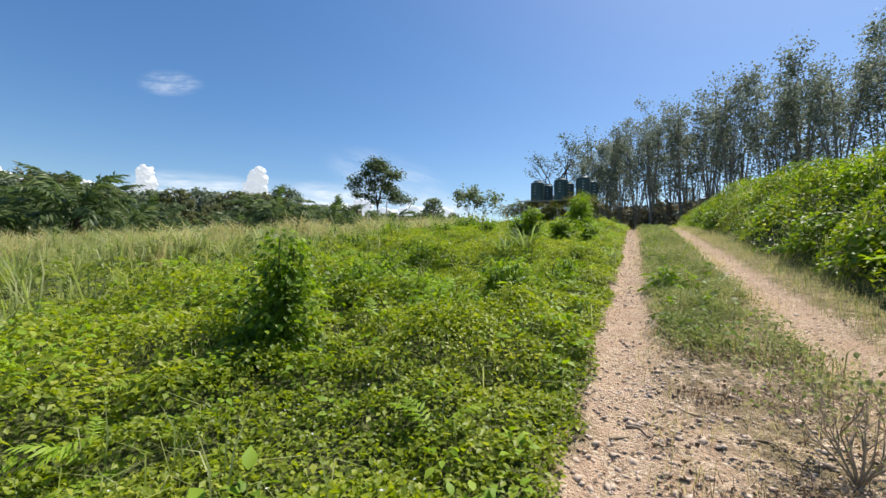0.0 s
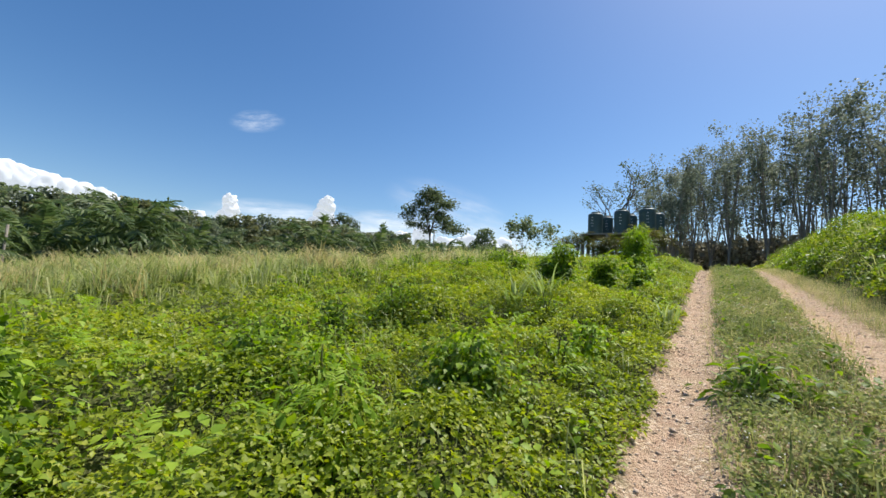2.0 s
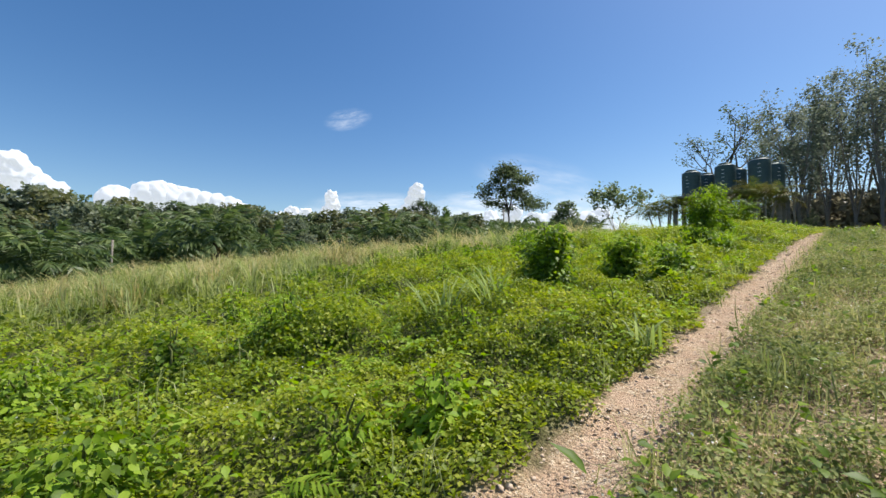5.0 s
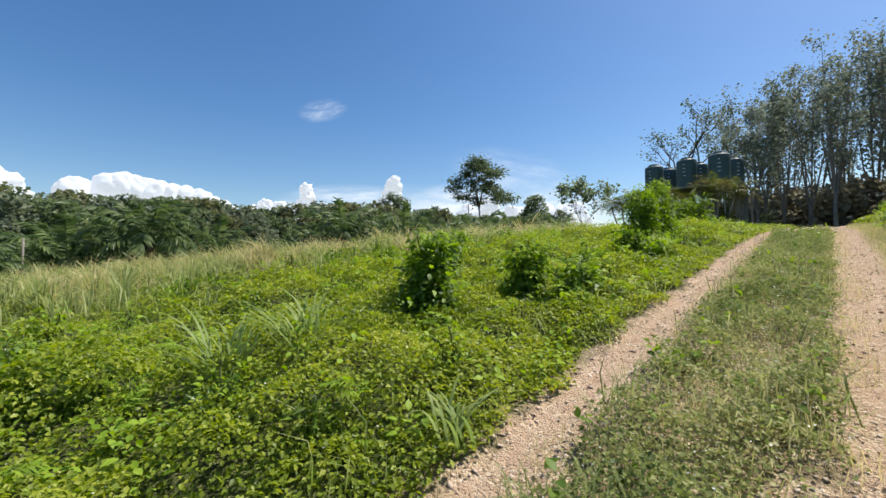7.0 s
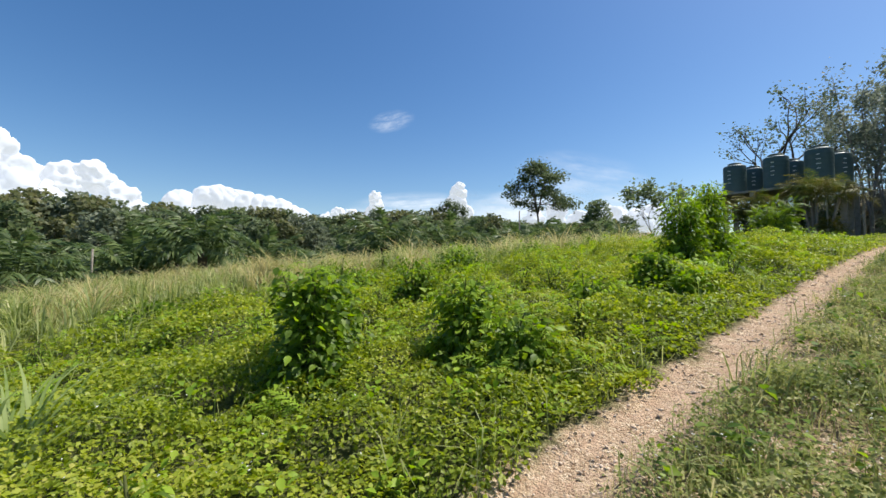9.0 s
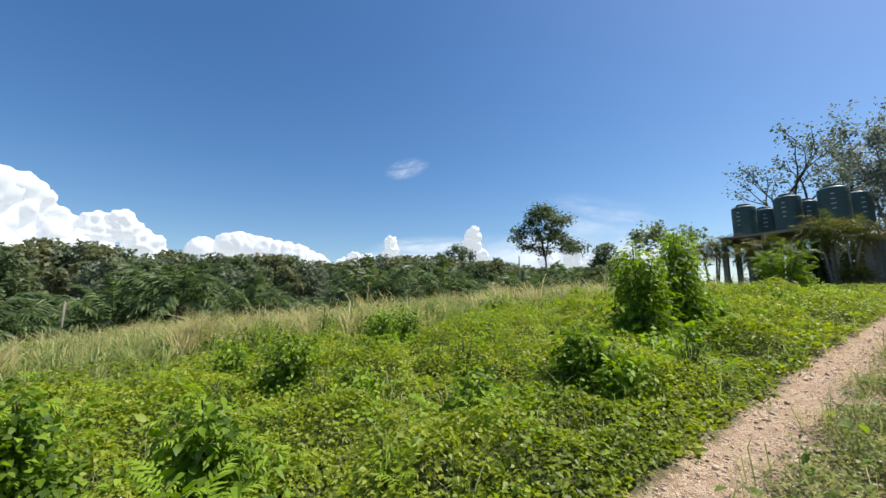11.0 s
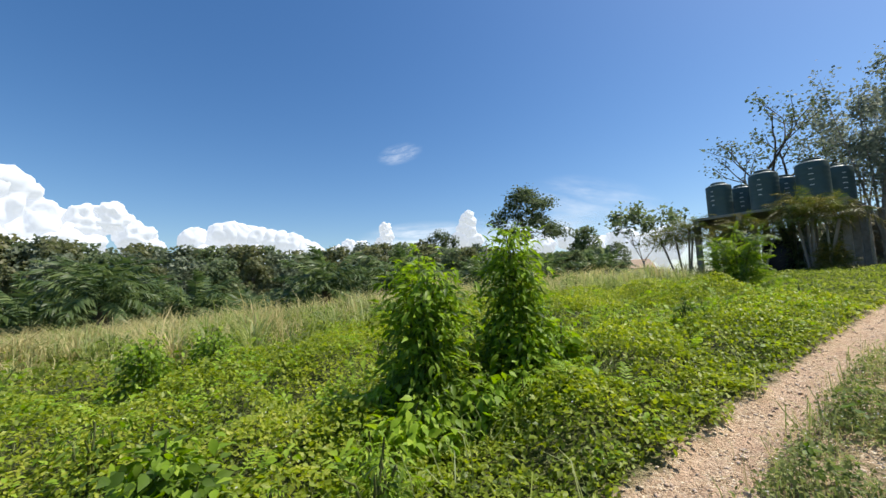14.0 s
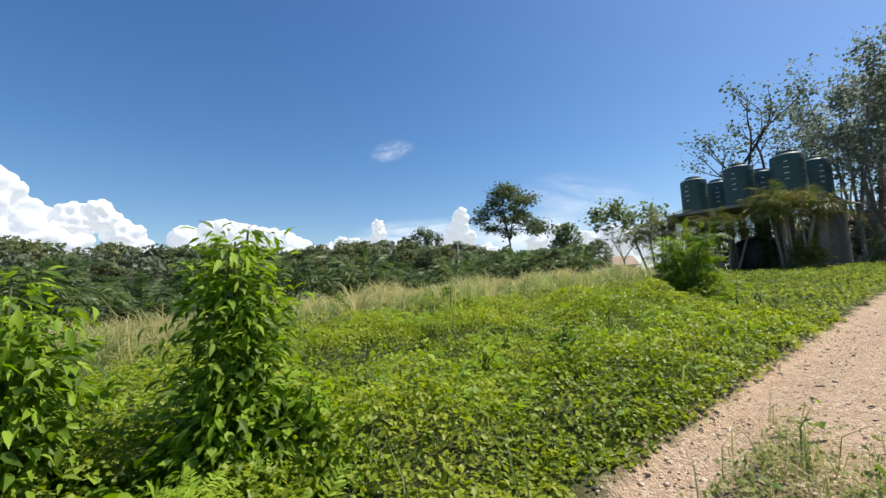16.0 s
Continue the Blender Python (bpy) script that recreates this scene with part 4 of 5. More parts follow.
def stand(ob, x, y, rz, scale=1.0, sink=0.0):
    """Puts the first of a kind at its place."""
    ob.matrix_basis = pose(x, y, float(land(x, y)) - sink, 0, 0, rz) @ Matrix.Scale(scale, 4)
    return ob


def again(ob, x, y, rz, scale=1.0, sink=0.0):
    c = copy_thing(ob, Matrix.Identity(4))
    c.matrix_basis = pose(x, y, float(land(x, y)) - sink, 0, 0, rz) @ Matrix.Scale(scale, 4)
    return c


def build_trees():
    r = np.random.default_rng(77)
    # rubber plantation behind the bank and round the head of the track
    kinds = [rubber(100 + k) for k in range(6)]
    spots = []
    for row in range(3):
        for k in range(16):
            s = k / 15
            x = -6.9 + 36 * s + row * 1.2 + r.normal(0, 0.5)
            y = 61.3 - 21.5 * s + row * 5.0 + r.normal(0, 0.7)
            spots.append((x, y, row))
    big = rubber(131, 15.4, 3800, (0.1, 0.3), 0.42)
    stand(big, -3.4, 53.35, 20)
    for i, (x, y, row) in enumerate(spots):
        src = kinds[i % 6]
        f = r.uniform(0.9, 1.05) * (1.0 if row else 1.03) * (0.9 if x < 0 else 1.0) * (1 + 0.09 * max(0.0, (x - 2) / 27))
        (stand if i < 6 else again)(src, x, y, r.uniform(0, 360), f)
    # undergrowth at the foot of the plantation
    n = 27000
    s = r.random(n)
    x, y = -9 + 40 * s + r.normal(0, 2, n), 66 - 18 * s + r.normal(0, 3, n) + 3
    P = on(x, y)
    P[:, 2] += r.random(n) ** 1.4 * 4.6
    stuff("thicket", [strewn(TUFT, P, r.uniform(0.25, 0.6, n), r.uniform(0, 6, n), r.normal(0, 0.7, n), r.normal(0, 0.7, n))], THICKET, "brownish thicket at the foot of the plantation", "undergrowth")

    stand(umbrella_tree(17.9, 9), -48.4, 69.2, 0, 1.0)
    bare = tree("gnarled_tree", "half-bare gnarled tree behind the tanks", 13.4, 4.0, 18, DARK_BARK, TALL_LEAF, 1500, 0.19, 0.42, 0.75, 0.05, 3, 3, lean=-0.06, low=0.45, girth=0.022)
    stand(bare, -8.0, 53.6, 40)
    small = tree("small_tree", "small airy tree with thin leaves", 9.1, 2.0, 12, BARK, DARK_LEAF, 1300, 0.36, 0.45, 0.5, 0.1, 3, 3, low=0.3)
    stand(small, -24.5, 63.7, 0)
    looks = [("dark green broadleaf tree", DARK_LEAF), ("grey-green broadleaf tree with a loose crown, paled as by haze", HAZED_LEAF), ("olive-brown broadleaf tree with a rounded crown", OLIVE_LEAF)]
    round_kind = [full_tree("broadleaf_tree", looks[k][0], 30 + k, looks[k][1], (15, 18, 16)[k], (2400, 2100, 2300)[k], "trees along the far edge") for k in range(3)]
    spire = tree("pointed_tree", "dark pointed tree standing above the palms", 9.5, 3.5, 41, DARK_BARK, TALL_LEAF, 1800, 0.22, 0.35, 0.25, 0.2, 2, 3, low=0.3)
    stand(spire, -72.8, 67.5, 0, (17.4 - float(land(-72.8, 67.5))) / 9.5)
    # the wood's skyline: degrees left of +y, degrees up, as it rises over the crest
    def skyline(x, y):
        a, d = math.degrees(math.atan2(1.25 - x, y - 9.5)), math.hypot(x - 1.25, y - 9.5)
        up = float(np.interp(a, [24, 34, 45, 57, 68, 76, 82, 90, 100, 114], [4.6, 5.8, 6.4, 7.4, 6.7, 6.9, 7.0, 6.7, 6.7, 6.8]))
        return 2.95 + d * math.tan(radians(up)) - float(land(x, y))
    # single trees by the far edge: x, y, height
    singles = [(-33.1, 64.6, 12.3 - float(land(-33.1, 64.6))), (-30.3, 68, 5.2), (-66, 59, 9.6), (-73, 71, 10.5), (-52, 60, 7.6), (-62, 73, 9.0), (-68, 46, 8.0), (-43, 78, 6.6)]
    for i, (x, y, h) in enumerate(singles):
        (stand if i < 3 else again)(round_kind[i % 3], x, y, 70 * i, h / 9)
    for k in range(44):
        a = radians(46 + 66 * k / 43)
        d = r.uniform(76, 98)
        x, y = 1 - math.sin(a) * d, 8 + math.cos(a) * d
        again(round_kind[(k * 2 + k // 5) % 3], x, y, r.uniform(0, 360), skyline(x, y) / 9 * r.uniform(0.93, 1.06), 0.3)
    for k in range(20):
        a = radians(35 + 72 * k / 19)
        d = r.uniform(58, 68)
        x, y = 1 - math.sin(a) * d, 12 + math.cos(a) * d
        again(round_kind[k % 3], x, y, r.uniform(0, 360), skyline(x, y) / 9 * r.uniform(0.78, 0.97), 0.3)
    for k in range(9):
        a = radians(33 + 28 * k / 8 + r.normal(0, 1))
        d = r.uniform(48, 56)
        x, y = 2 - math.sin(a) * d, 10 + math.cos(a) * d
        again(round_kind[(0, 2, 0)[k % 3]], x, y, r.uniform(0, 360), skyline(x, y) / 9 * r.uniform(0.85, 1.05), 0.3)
    n = 26000
    az = r.uniform(30, 112, n)
    a, d = np.radians(az), 44 + 14 * np.clip((54 - az) / 10, 0, 1) + 28 * r.random(n) ** 0.8
    P = on(2 - np.sin(a) * d, 10 + np.cos(a) * d)
    P[:, 2] += r.random(n) ** 1.2 * (2.2 + 0.1 * (d - 44))
    stuff("understorey", [strewn(TUFT, P, r.uniform(0.35, 0.8, n), r.uniform(0, 6, n), r.normal(0, 0.7, n), r.normal(0, 0.7, n))], DARK_LEAF, "dark undergrowth below the palms and far trees", "undergrowth")
    for k in (0, 1, 5, 6, 7, 8, 9):
        again(round_kind[k % 3], -14 - k * 6 + r.normal(0, 1), 92 + r.normal(0, 4), r.uniform(0, 360), r.uniform(0.6, 0.8), 1.5)


def build_palms():
    r = np.random.default_rng(5)
    fr = [frond_mesh("oil_palm_frond", 5.4, 28, 0.95, 0.62, PALM, 1, 1.35), frond_mesh("oil_palm_frond", 5.0, 28, 0.9, 0.42, PALM, 2, 1.35)]
    kinds = [palm("oil_palm", "oil palm with long arching dark green fronds", 0.6 + 0.9 * k, 0.34, fr, 23, 60 + k, "oil palm plantation") for k in range(3)]
    spots = []
    for row in range(4):
        for k in range(9):
            a = radians(46 + 62 * (k + 0.5 * (row % 2) + r.normal(0, 0.14)) / 8)
            d = 35.5 + row * 7.5 + r.normal(0, 1.3) + 16 * max(0, (54 - math.degrees(a)) / 10)
            spots.append((2 - math.sin(a) * d, 10 + math.cos(a) * d))
    for i, (x, y) in enumerate(spots):
        (stand if i < 3 else again)(kinds[i % 3], x, y, r.uniform(0, 360), r.uniform(0.78, 1.15))
    for x, y, rz, s in ((-29.5, 43.5, 10, 1.0), (-33.5, 45, 100, 1.08), (-37.5, 47, 200, 1.12), (-31.5, 49, 300, 1.15), (-42, 49.5, 40, 1.15), (-26.5, 48, 150, 0.95), (-46, 46, 260, 1.2), (-22.5, 52, 80, 0.8), (-24, 38, 20, 0.8), (-27.5, 41, 130, 0.85), (-30, 36, 250, 0.9), (-33, 46, 60, 0.95)):
        again(kinds[1], x, y, rz, s)
    ar = [frond_mesh("areca_frond", 2.4, 32, 0.62, 0.62, GOLD_FROND, 8, 0.3), frond_mesh("areca_frond", 2.1, 32, 0.6, 0.45, ARECA, 9, 0.3)]
    grp = "areca palms by the tank stand"
    one = palm("areca_palm", "clump of slender areca palms with golden brown feathery fronds", 3.5, 0.08, ar, 18, 70, grp, BARK, 4, 0.3)
    stand(one, -5.2, 45.9, 20, 1.05)
    again(one, -8.2, 46.0, 60, 0.85)
    again(one, -12.4, 46.8, 250, 1.0)
    again(one, -9.7, 46.2, 130, 0.72)


# ---- tank stand ----
def tank_mesh():
    r, h = 0.8, 2.38
    prof = [(0, 0), (r * 0.97, 0), (r, 0.04)]
    for k in range(7):
        z = 0.12 + k * 0.31
        prof += [(r, z), (r * 1.008, z + 0.03), (r * 1.008, z + 0.09), (r, z + 0.12)]
    prof += [(r, h - 0.06), (r * 0.97, h), (r * 0.8, h + 0.12), (r * 0.45, h + 0.2)]
    return lathe(prof, 40)


def build_tanks():
    V, F = tank_mesh()
    top = 8.62
    rim = lathe([(0.45, 2.56), (0.47, 2.56), (0.47, 2.66), (0.42, 2.69), (0.1, 2.72), (0, 2.72)], 24)
    first = None
    for i, (x, y) in enumerate([(-10.75, 49.2), (-7.8, 48.3), (-5.3, 48.0), (-10.15, 51.7), (-7.5, 51.2), (-4.75, 51.0)]):
        if first is None:
            first = thing("water_tank", "dark green ribbed plastic water tank on the concrete stand", "water tank", "six tanks on the stand", (x, y, top))
            body = add("tank_body", mesh_from("tank_body", V, [F], TANK, True), first)
            add("lid", mesh_from("lid", rim[0], [rim[1]], TANK, True), body)
            # pale ring: sunlight on the tank's top edge put into the colour
            ring = lathe([(0.76, 2.395), (0.785, 2.395), (0.785, 2.41), (0.76, 2.42)], 32)
            add("rim", mesh_from("rim", ring[0], [ring[1]], MARK, True), body, "rim painted bright as if the sun caught it")
            # unreadable print: short bars down the side that faces the track
            for k in range(4):
                z, w = 1.95 - 0.33 * k, (0.12, 0.17, 0.17, 0.14)[k]
                ang = np.linspace(-w, w, 6) * 0.9 - 1.75
                c = np.stack([np.cos(ang) * 0.815, np.sin(ang) * 0.815], -1)
                VV = np.concatenate([np.c_[c, np.full(6, z)], np.c_[c, np.full(6, z + 0.05)]])
                q = np.arange(5)
                add("print_bar", mesh_from("print_bar", VV, [np.stack([q, q + 1, q + 7, q + 6], -1)], MARK), body)
        else:
            copy_thing(first, pose(x, y, top, 0, 0, 9 * i))
    base = float(land(-8, 49))
    st = thing("tank_stand", "weathered concrete tank stand on square columns", "tank stand")
    part("slab", block(-11.9, -3.7, 47.1, 52.4, 8.42, 8.6, 0.03), CONCRETE, st)
    for x in (-11.6, -9.0, -6.4, -4.0):
        part("beam", block(x - 0.15, x + 0.15, 47.0, 52.3, 8.05, 8.42, 0.01), CONCRETE, st)
        for y in (47.2, 49.7, 52.1):
            part("column", block(x - 0.17, x + 0.17, y - 0.17, y + 0.17, float(land(x, y)) - 0.3, 8.05, 0.02), CONCRETE, st)
    V2, F2 = lathe([(0, 0), (0.95, 0), (0.98, 0.06), (0.98, 1.75), (0.9, 1.9), (0.45, 2.0), (0.45, 2.1), (0, 2.12)], 32)
    bt = thing("black_tank", "black plastic water tank under the stand", "water tank", "", (-7.1, 47.6, base))
    add("tank_body", mesh_from("tank_body", V2, [F2], BLACK, True), bt)
    for i, (x, y) in enumerate([(-6.1, 47.6), (-5.5, 47.5), (-5.0, 48.0)]):
        p = tube([[0, 0, 0], [0.05, 0, 1.2], [0, 0, float(8.3 - land(x, y))]], [0.055] * 3, 10)
        pi = thing("water_pipe", "white plastic pipe rising to the tanks", "pipe", "pipes under the stand", (x, y, float(land(x, y))))
        add("pipe", mesh_from("pipe", p[0], [p[1]], PVC, True), pi)
    # lean-to roof beside the stand
    lt = thing("lean_to", "rusty sheet-metal lean-to beside the tank stand", "shed")
    n = 48
    xs = np.linspace(-4.6, -2.8, n)
    zr = 8.15 - 0.22 * (xs + 4.6) + 0.03 * np.sin(np.arange(n) * np.pi / 2)
    VV = np.concatenate([np.c_[xs, np.full(n, 46.2), zr], np.c_[xs, np.full(n, 50.5), zr + 0.25], np.c_[xs, np.full(n, 46.2), zr - 0.02], np.c_[xs, np.full(n, 50.5), zr + 0.23]])
    q = np.arange(n - 1)
    add("roof_sheet", mesh_from("roof_sheet", VV, [np.r_[np.stack([q, q + 1, q + n + 1, q + n], -1), np.stack([q + 2 * n + 1, q + 2 * n, q + 3 * n, q + 3 * n + 1], -1), np.stack([q + 2 * n, q + 2 * n + 1, q + 1, q], -1)]], TIN), lt)
    for x, y in ((-3.0, 46.5), (-3.0, 50.2)):
        part("post", block(x - 0.06, x + 0.06, y - 0.06, y + 0.06, float(land(x, y)) - 0.3, 7.8 + (y > 48) * 0.2, 0.01), WOOD, lt)


# ---- posts and house ----
def build_distant():
    for i, (x, y, h) in enumerate([(-27.2, 40.8, 8.7 - float(land(-27.2, 40.8))), (-31.7, 7.0, 3.0)]):
        ob = thing("fence_post", "weathered grey post standing in the tall grass", "post", "", (x, y, float(land(x, y)) - 0.3))
        V, F = tube([[0, 0, 0], [0.02, 0, h * 0.5], [0, 0.03, h], [0, 0.03, h + 0.01]], [0.075, 0.07, 0.065, 0.01], 8)
        add("pole", mesh_from("pole", V, [F], WOOD, True), ob)
    h = thing("house", "low pale house with a tan roof beyond the field", "house", "", (-36.5, 81.0, float(land(-36.5, 81))), 28)
    part("wall", block(-3.6, 3.6, -2.5, 2.5, -0.6, 2.0, 0.02), PLASTER, h)
    bm = bmesh.new()
    vs = [bm.verts.new(v) for v in [(-4.2, -3.1, 1.9), (4.2, -3.1, 1.9), (4.2, 3.1, 1.9), (-4.2, 3.1, 1.9), (-3.2, 0, 3.5), (3.2, 0, 3.5)]]
    for f in ((0, 1, 5, 4), (2, 3, 4, 5), (1, 2, 5), (3, 0, 4), (3, 2, 1, 0)):
        bm.faces.new([vs[k] for k in f])
    part("roof", bm, TILE, h)


def cloud(label, puffs, far, seed, lumpy=1.0):
    """A heap of billows; each puff: degrees left of +y, degrees up, radius in degrees."""
    ob = thing("cloud", label, "cloud", "cumulus clouds")
    for az, el, rad in puffs:
        a, e = radians(az), radians(el)
        c = Vector((-math.sin(a) * math.cos(e), math.cos(a) * math.cos(e), math.sin(e))) * far
        bm = bmesh.new()
        bmesh.ops.create_icosphere(bm, subdivisions=4, radius=1)
        R = far * math.tan(radians(rad))
        for v in bm.verts:
            d = v.co.normalized()
            k = noise.fractal(d * 1.5 + c * 0.01, 0.9, 2.0, 4) * 0.3 + noise.noise(d * 2.6 + c * 0.02) * 0.18 + 0.1
            v.co = d * (0.78 + 0.1 * (1 - lumpy) + k * lumpy) * R + c
        for f in bm.faces:
            f.smooth = True
        part("billow", bm, CLOUD, ob)
    return ob


def wisp(label, az, el, wide, tall, tilt, mat=WISP, far=1900):
    a, e = radians(az), radians(el)
    c = Vector((-math.sin(a) * math.cos(e), math.cos(a) * math.cos(e), math.sin(e))) * far
    u = np.linspace(-1, 1, 13)
    A, B = np.meshgrid(u, u)
    V = np.stack([A, 0.12 * (A ** 2 + B ** 2), B], -1).reshape(-1, 3)
    q = (np.arange(12)[:, None] * 13 + np.arange(12)[None])[..., None] + np.array([0, 1, 14, 13])
    ob = tagged(add("wispy_cloud", mesh_from("wispy_cloud", V, [q.reshape(-1, 4)], mat, True)), label, "cloud")
    ob.matrix_basis = Matrix.Translation(c) @ Euler((e, 0, a)).to_matrix().to_4x4() @ Matrix.Rotation(radians(tilt), 4, "Y") @ Matrix.Diagonal((far * math.tan(radians(wide)), far * math.tan(radians(wide)), far * math.tan(radians(tall)), 1))
    ob.visible_shadow = False
    return ob


def build_clouds():
    cloud("towering white cumulus cloud low over the palms", [(106, 10, 5), (102.5, 10.5, 3.2), (100, 8, 3.0), (96.5, 8.4, 2.4), (94.2, 9.3, 2.0), (92, 7.2, 2.2), (98, 5.5, 4), (91, 5, 2.5), (104, 5, 5)], 1500, 1)
    cloud("long flat-topped white cloud", [(86.3, 7.2, 1.9), (83.5, 8.0, 1.8), (81, 7.9, 1.9), (78, 7.4, 1.9), (75, 7.0, 1.8), (72.5, 5.8, 1.8), (80, 5, 3), (85, 4.5, 3), (75, 4.2, 3), (82.3, 8.2, 1.9), (79.5, 7.7, 2.0), (76.5, 7.3, 1.8), (73.8, 6.4, 1.7)], 1700, 2, 0.45)
    cloud("small white puff of cloud", [(67.5, 6.8, 1.1), (65.8, 6.6, 1.1), (69, 5.8, 1.2), (66, 5, 1.8)], 1600, 3)
    cloud("upright white cloud tower", [(62.5, 9.3, 0.95), (62.3, 8.2, 1.1), (62.8, 7.0, 1.3), (63.5, 5.5, 1.7)], 1600, 4)
    cloud("little upright white cloud", [(50.4, 10.9, 0.8), (50.9, 10.2, 1.0), (50.2, 9.9, 0.95), (51.2, 9.0, 1.2), (50.4, 8.6, 1.2), (51.6, 7.6, 1.5), (53.0, 6.6, 1.5), (49.6, 7.2, 1.4)], 1600, 5, 0.6)
    cloud("bank of bright low cloud", [(54, 5.0, 1.8), (47, 4.6, 1.8), (40, 6.0, 1.6), (37, 6.8, 1.6), (34, 5.5, 2.0), (30, 5.5, 2.4), (26, 5, 2.4)], 1800, 6)
    wisp("thin white wisp of high cloud", 60.3, 19.6, 3.6, 1.6, -14)
    wisp("faint veil of high cloud", 33, 11.0, 11, 4.2, 16)
    wisp("faint veil of high cloud", 45, 7.5, 12, 3.2, 4)
    # glowing sheets added to whiten the low sky with haze and cloud
    wisp("pale glowing sheet of haze and low cloud over the horizon", 27, 5.5, 9, 4.5, 3, HAZE_BANK)
    wisp("pale glowing sheet of haze and low cloud over the horizon", 41, 7.6, 9, 3.2, 2, HAZE_BANK)
    wisp("pale glowing sheet of haze and low cloud over the horizon", 57, 7.6, 11, 3.0, -2, HAZE_BANK)


def build_slope_plants():
    green = "dark green bush overgrown with climbing leaves"
    shrub("bush", "tall twin bush draped in climbing vines", (-2.15, 17.85), 1.6, 0.58, 5200, 0.08, BUSH, 1, blade=VINE_LEAF, leaning=0.45, skirted=0.42, sunlit_share=0.45)
    shrub("bush", "tall pointed bush draped in climbing vines", (-2.1, 19.0), 1.82, 0.6, 5600, 0.08, BUSH, 2, blade=VINE_LEAF, leaning=0.45, skirted=0.42, sunlit_share=0.45)
    for i, (x, y, h, r, n) in enumerate([(-2.85, 2.6, 1.1, 0.5, 2400), (-2.9, 11.15, 0.95, 0.5, 2200), (-2.5, 10.8, 1.12, 0.42, 2000), (-1.95, 12.2, 0.82, 0.38, 1700), (-1.15, 12.2, 0.62, 0.45, 1500),
                                         (-6.5, 15.65, 1.05, 0.6, 1800), (-7.1, 16.6, 0.95, 0.6, 1500), (-1.5, 5.15, 0.62, 0.5, 2000), (-3.4, 4.5, 0.55, 0.4, 900), (-8.6, 13.2, 0.7, 0.6, 800), (-4.85, 13.4, 0.95, 0.5, 1500), (-3.8, 7.0, 0.7, 0.6, 1300), (-1.72, 15.85, 0.72, 0.48, 1700), (-2.06, 14.5, 0.6, 0.4, 1000), (-6.1, 12.9, 0.75, 0.5, 900), (-3.55, 4.8, 0.6, 0.7, 1500), (-8.7, 9.2, 0.65, 0.6, 900)]):
        shrub("bush", green, (x, y), h, r, n if y > 9 else int(1.5 * n), 0.085 if y > 9 else 0.06, BUSH, 10 + i, tip=i < 5, sunlit_share=0.3)
    for i, (x, y, h) in enumerate([(-1.86, 18.85, 0.8), (-2.3, 17.65, 0.45), (-1.8, 19.45, 0.75)]):
        shrub("bush", "spreading leafy bush at the foot of the vine-covered pair", (x, y), h, 0.42, 1300, 0.09, BRIGHT, 90 + i, tip=False)
    shrub("bush", "bright leafy young plants beside the track", (-1.75, 4.0), 0.5, 0.5, 800, 0.12, BRIGHT, 60, tip=False, droop=0.7, blade=LANCE)
    shrub("bush", "bright leafy young plants beside the track", (-2.4, 4.4), 0.55, 0.5, 800, 0.12, BRIGHT, 61, tip=False, droop=0.7, blade=LANCE)
    for i, (x, y) in enumerate([(-1.75, 17.5), (-1.6, 18.55), (-2.5, 17.3), (-2.2, 12.6), (-1.3, 15.9), (-2.1, 17.35), (-1.75, 18.2), (-1.7, 19.1), (-2.6, 18.0), (-1.5, 17.0)]):
        shrub("bush", "bright green leafy growth at the foot of the bushes", (x, y), 0.42, 0.45, 600, 0.11, BRIGHT, 70 + i, tip=False, droop=0.6, blade=LANCE if i % 2 else LEAF_FINE)
    q = np.random.default_rng(15)
    for i in range(56):
        x, y = q.uniform(-7.5, -0.9), q.uniform(2.2, 27)
        shrub("weed_clump", "low leafy clump rising out of the creepers", (x, y), q.uniform(0.28, 0.62), q.uniform(0.2, 0.45), 320, 0.08, BUSH if i % 3 else BRIGHT, 200 + i, tip=False, blade=LEAF if i % 2 else LANCE)
    for i in range(22):
        x, y = q.uniform(-16, -8), q.uniform(6, 36)
        shrub("weed_clump", "dark leafy clump standing in the tall grass", (x, y), q.uniform(0.5, 0.95), q.uniform(0.35, 0.7), 380, 0.13, BUSH if i % 4 else GRASS, 500 + i, tip=False, blade=LEAF if i % 2 else LANCE)
    for i in range(22):
        x, y = q.uniform(2.6, 4.6), 4.0 + 1.0 * i
        shrub("bank_bush", "leafy green bush on the earth bank", (x, y), q.uniform(0.45, 0.8), q.uniform(0.4, 0.65), 700, 0.09, BUSH if i % 2 else BRIGHT, 300 + i, tip=False, blade=LEAF)
    shrub("shrub", "light green feathery shrub below the tank stand", (-3.45, 29.4), 1.95, 0.82, 760, 0.42, BUSH, 40, tip=False, droop=-0.3, blade=FEATHER)
    shrub("shrub", "small yellow-green palm-like shrub by the tank stand", (-4.3, 45.0), 1.7, 0.6, 160, 0.7, GOLD_FROND, 41, tip=False, droop=-0.3, blade=FEATHER)
    shrub("shrub", "dark leafy growth in the shade of the tank stand", (-9.2, 46.5), 3.3, 1.1, 1300, 0.3, TALL_LEAF, 42, tip=False, blade=LANCE)
    shrub("shrub", "dark leafy growth in the shade of the tank stand", (-6.3, 47.0), 2.9, 0.8, 900, 0.3, TALL_LEAF, 43, tip=False, blade=LANCE)
    shrub("shrub", "dark leafy growth in the shade of the tank stand", (-2.2, 48.6), 2.1, 1.0, 700, 0.24, TALL_LEAF, 44, tip=False, blade=LANCE)
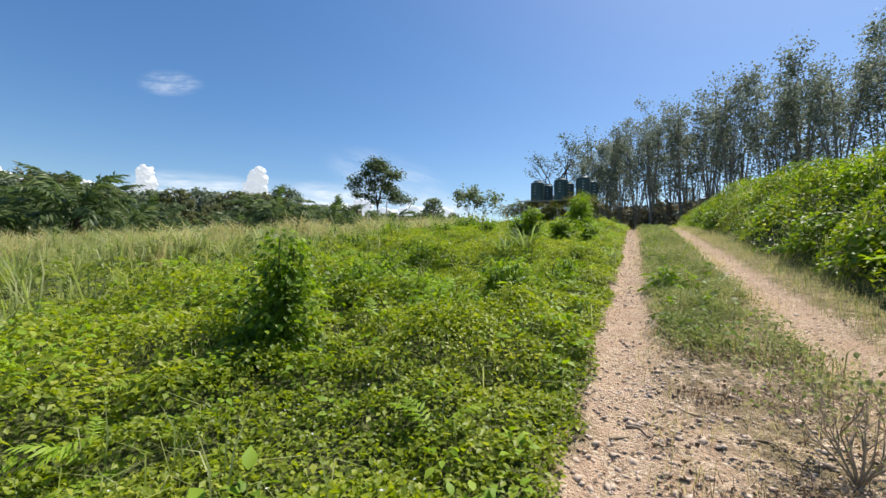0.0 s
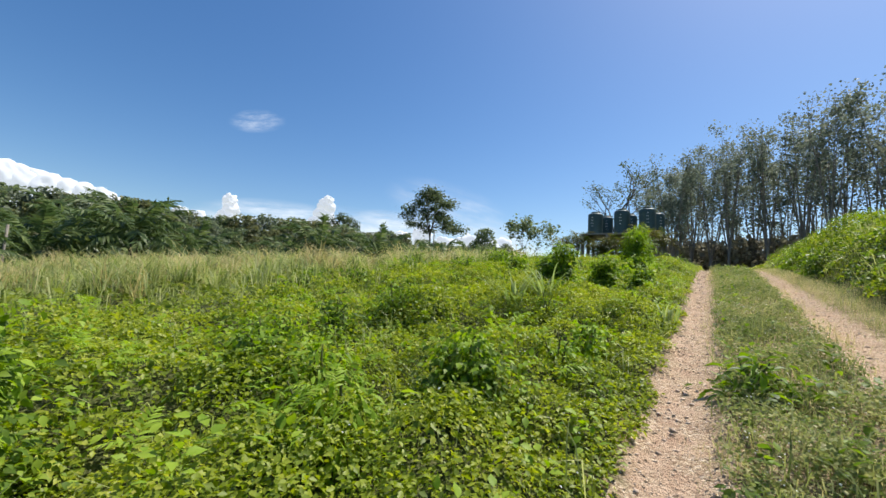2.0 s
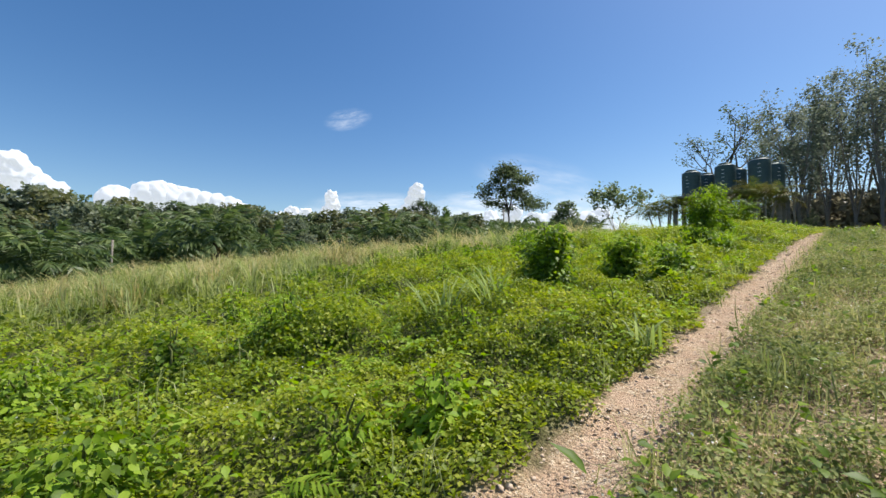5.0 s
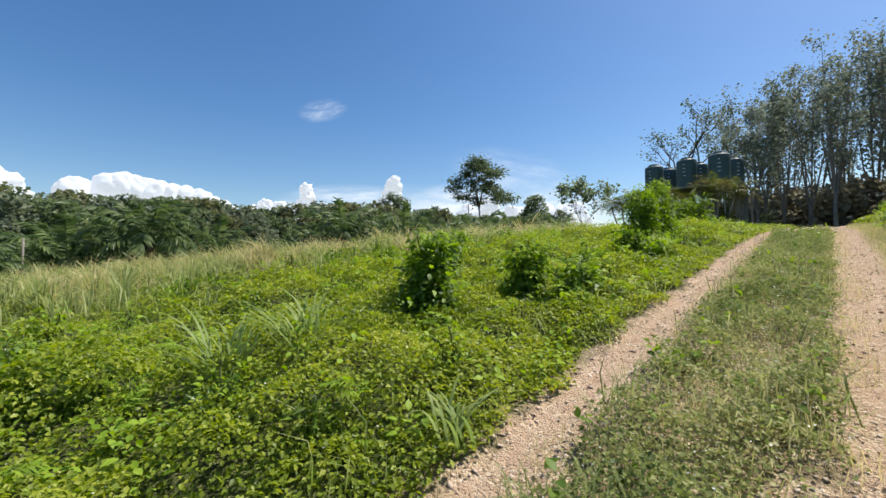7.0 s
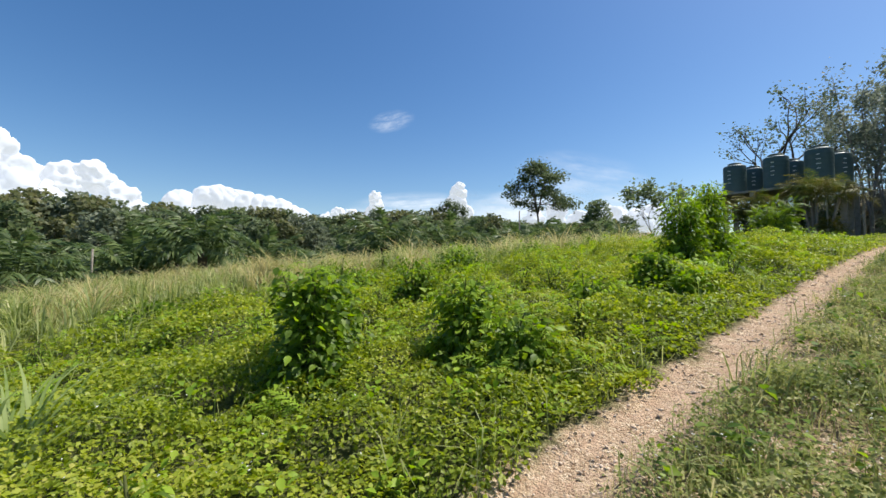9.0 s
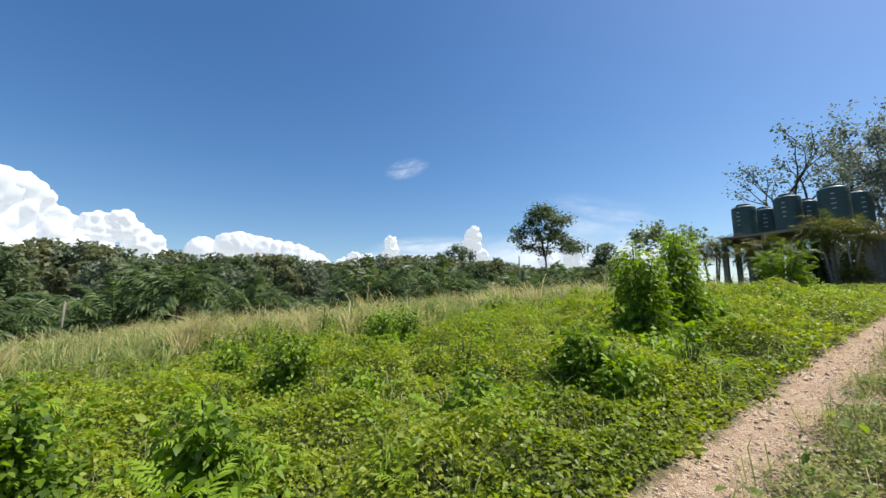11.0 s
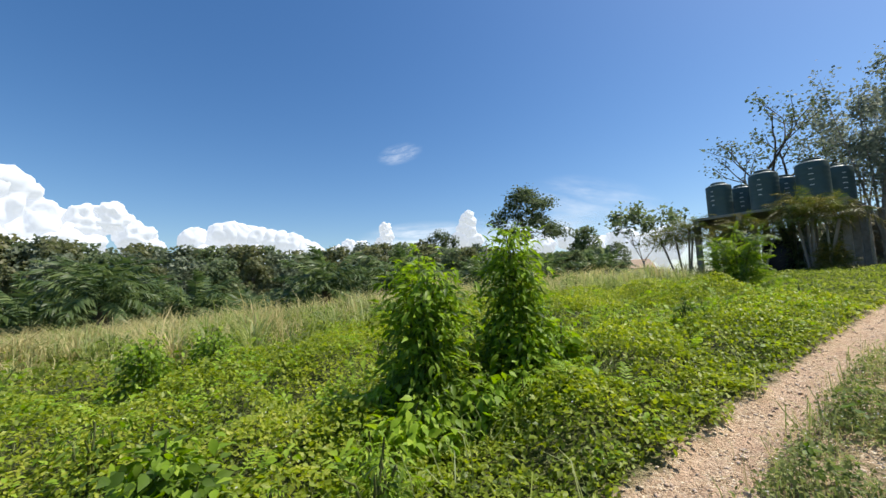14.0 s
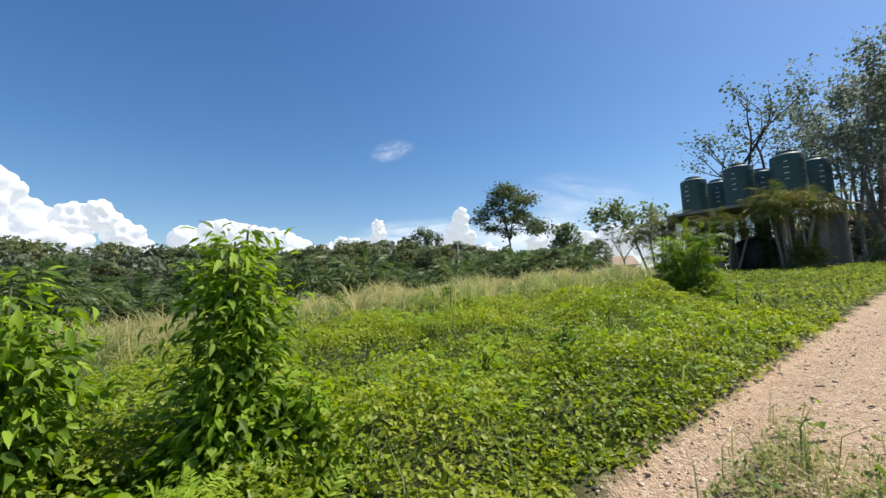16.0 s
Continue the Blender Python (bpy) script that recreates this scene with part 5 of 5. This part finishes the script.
    for i, (x, y, h) in enumerate([(-11.0, 53.6, 3.6), (-8.6, 54.2, 3.4), (-6.2, 53.8, 3.8)]):
        shrub("shrub", "dark leafy growth behind the tank stand", (x, y), h, 1.5, 1100, 0.4, TALL_LEAF, 45 + i, tip=False, blade=LANCE)
    shrub("track_plant", "young leafy plant growing beside the wheel rut", (0.42, 6.35), 0.36, 0.36, 210, 0.1, BUSH, 50, tip=False, droop=0.2, blade=VINE_LEAF, sunlit_share=0.6)
    sprig("reed_clump", "clump of long arching grass blades", (-2.2, 8.95), 44, 1.2, 3, PALE_BLADE)
    sprig("reed_clump", "clump of long arching grass blades", (-2.5, 8.35), 30, 1.15, 4, PALE_BLADE)
    sprig("reed_clump", "clump of long arching grass blades", (-0.38, 8.9), 16, 0.5, 5, PALE_BLADE)
    # bare twiggy shrub on the dry verge
    r = np.random.default_rng(3)
    out, tips = [], []
    for k in range(11):
        a = k * 0.7
        limbs(r, np.zeros(3), np.array([math.cos(a) * 0.6, math.sin(a) * 0.6, 1.0]), 0.22, 0.006, 3, 0.55, 0.0, out, tips, 4)
    V, F = joined(out)
    dry = thing("dry_shrub", "bare twiggy dry shrub on the verge", "bush", "", (0.88, 2.36, float(land(0.88, 2.36))))
    add("twig_mass", mesh_from("twig_mass", V, [F], TWIG), dry)
    P = np.array(tips)
    P = P[r.integers(0, len(P), 500)] + r.normal(0, 0.02, (500, 3))
    V, F = strewn(LEAF, P, r.uniform(0.015, 0.035, 500), r.uniform(0, 6, 500), r.normal(0, 0.6, 500), r.normal(0, 0.6, 500))
    add("foliage", mesh_from("foliage", V, [F], WEED), dry)
    for i, (x, y, rz, L) in enumerate([(-0.04, 2.6, -25, 0.17), (0.16, 2.88, -20, 0.24), (-0.08, 2.42, 75, 0.2), (0.1, 2.42, 80, 0.17), (0.12, 3.05, 70, 0.24), (0.5, 2.6, -15, 0.2)]):
        u = np.linspace(0, 1, 6)
        line = np.stack([L * u, 0.04 * np.sin(u * 5 + i), 0.012 + 0 * u], -1)
        V, F = tube(line, np.linspace(0.009, 0.004, 6), 6)
        s = thing("stick", "dry fallen stick lying on the gravel", "stick", "fallen sticks", (x, y, float(land(x, y))), rz)
        add("twig", mesh_from("twig", V, [F], TWIG), s)


build_clouds()
build_tanks()
build_distant()
build_trees()
build_palms()
build_slope_plants()
build_undergrowth()
build_grass()
build_track_weeds()
build_bank()
build_gravel()
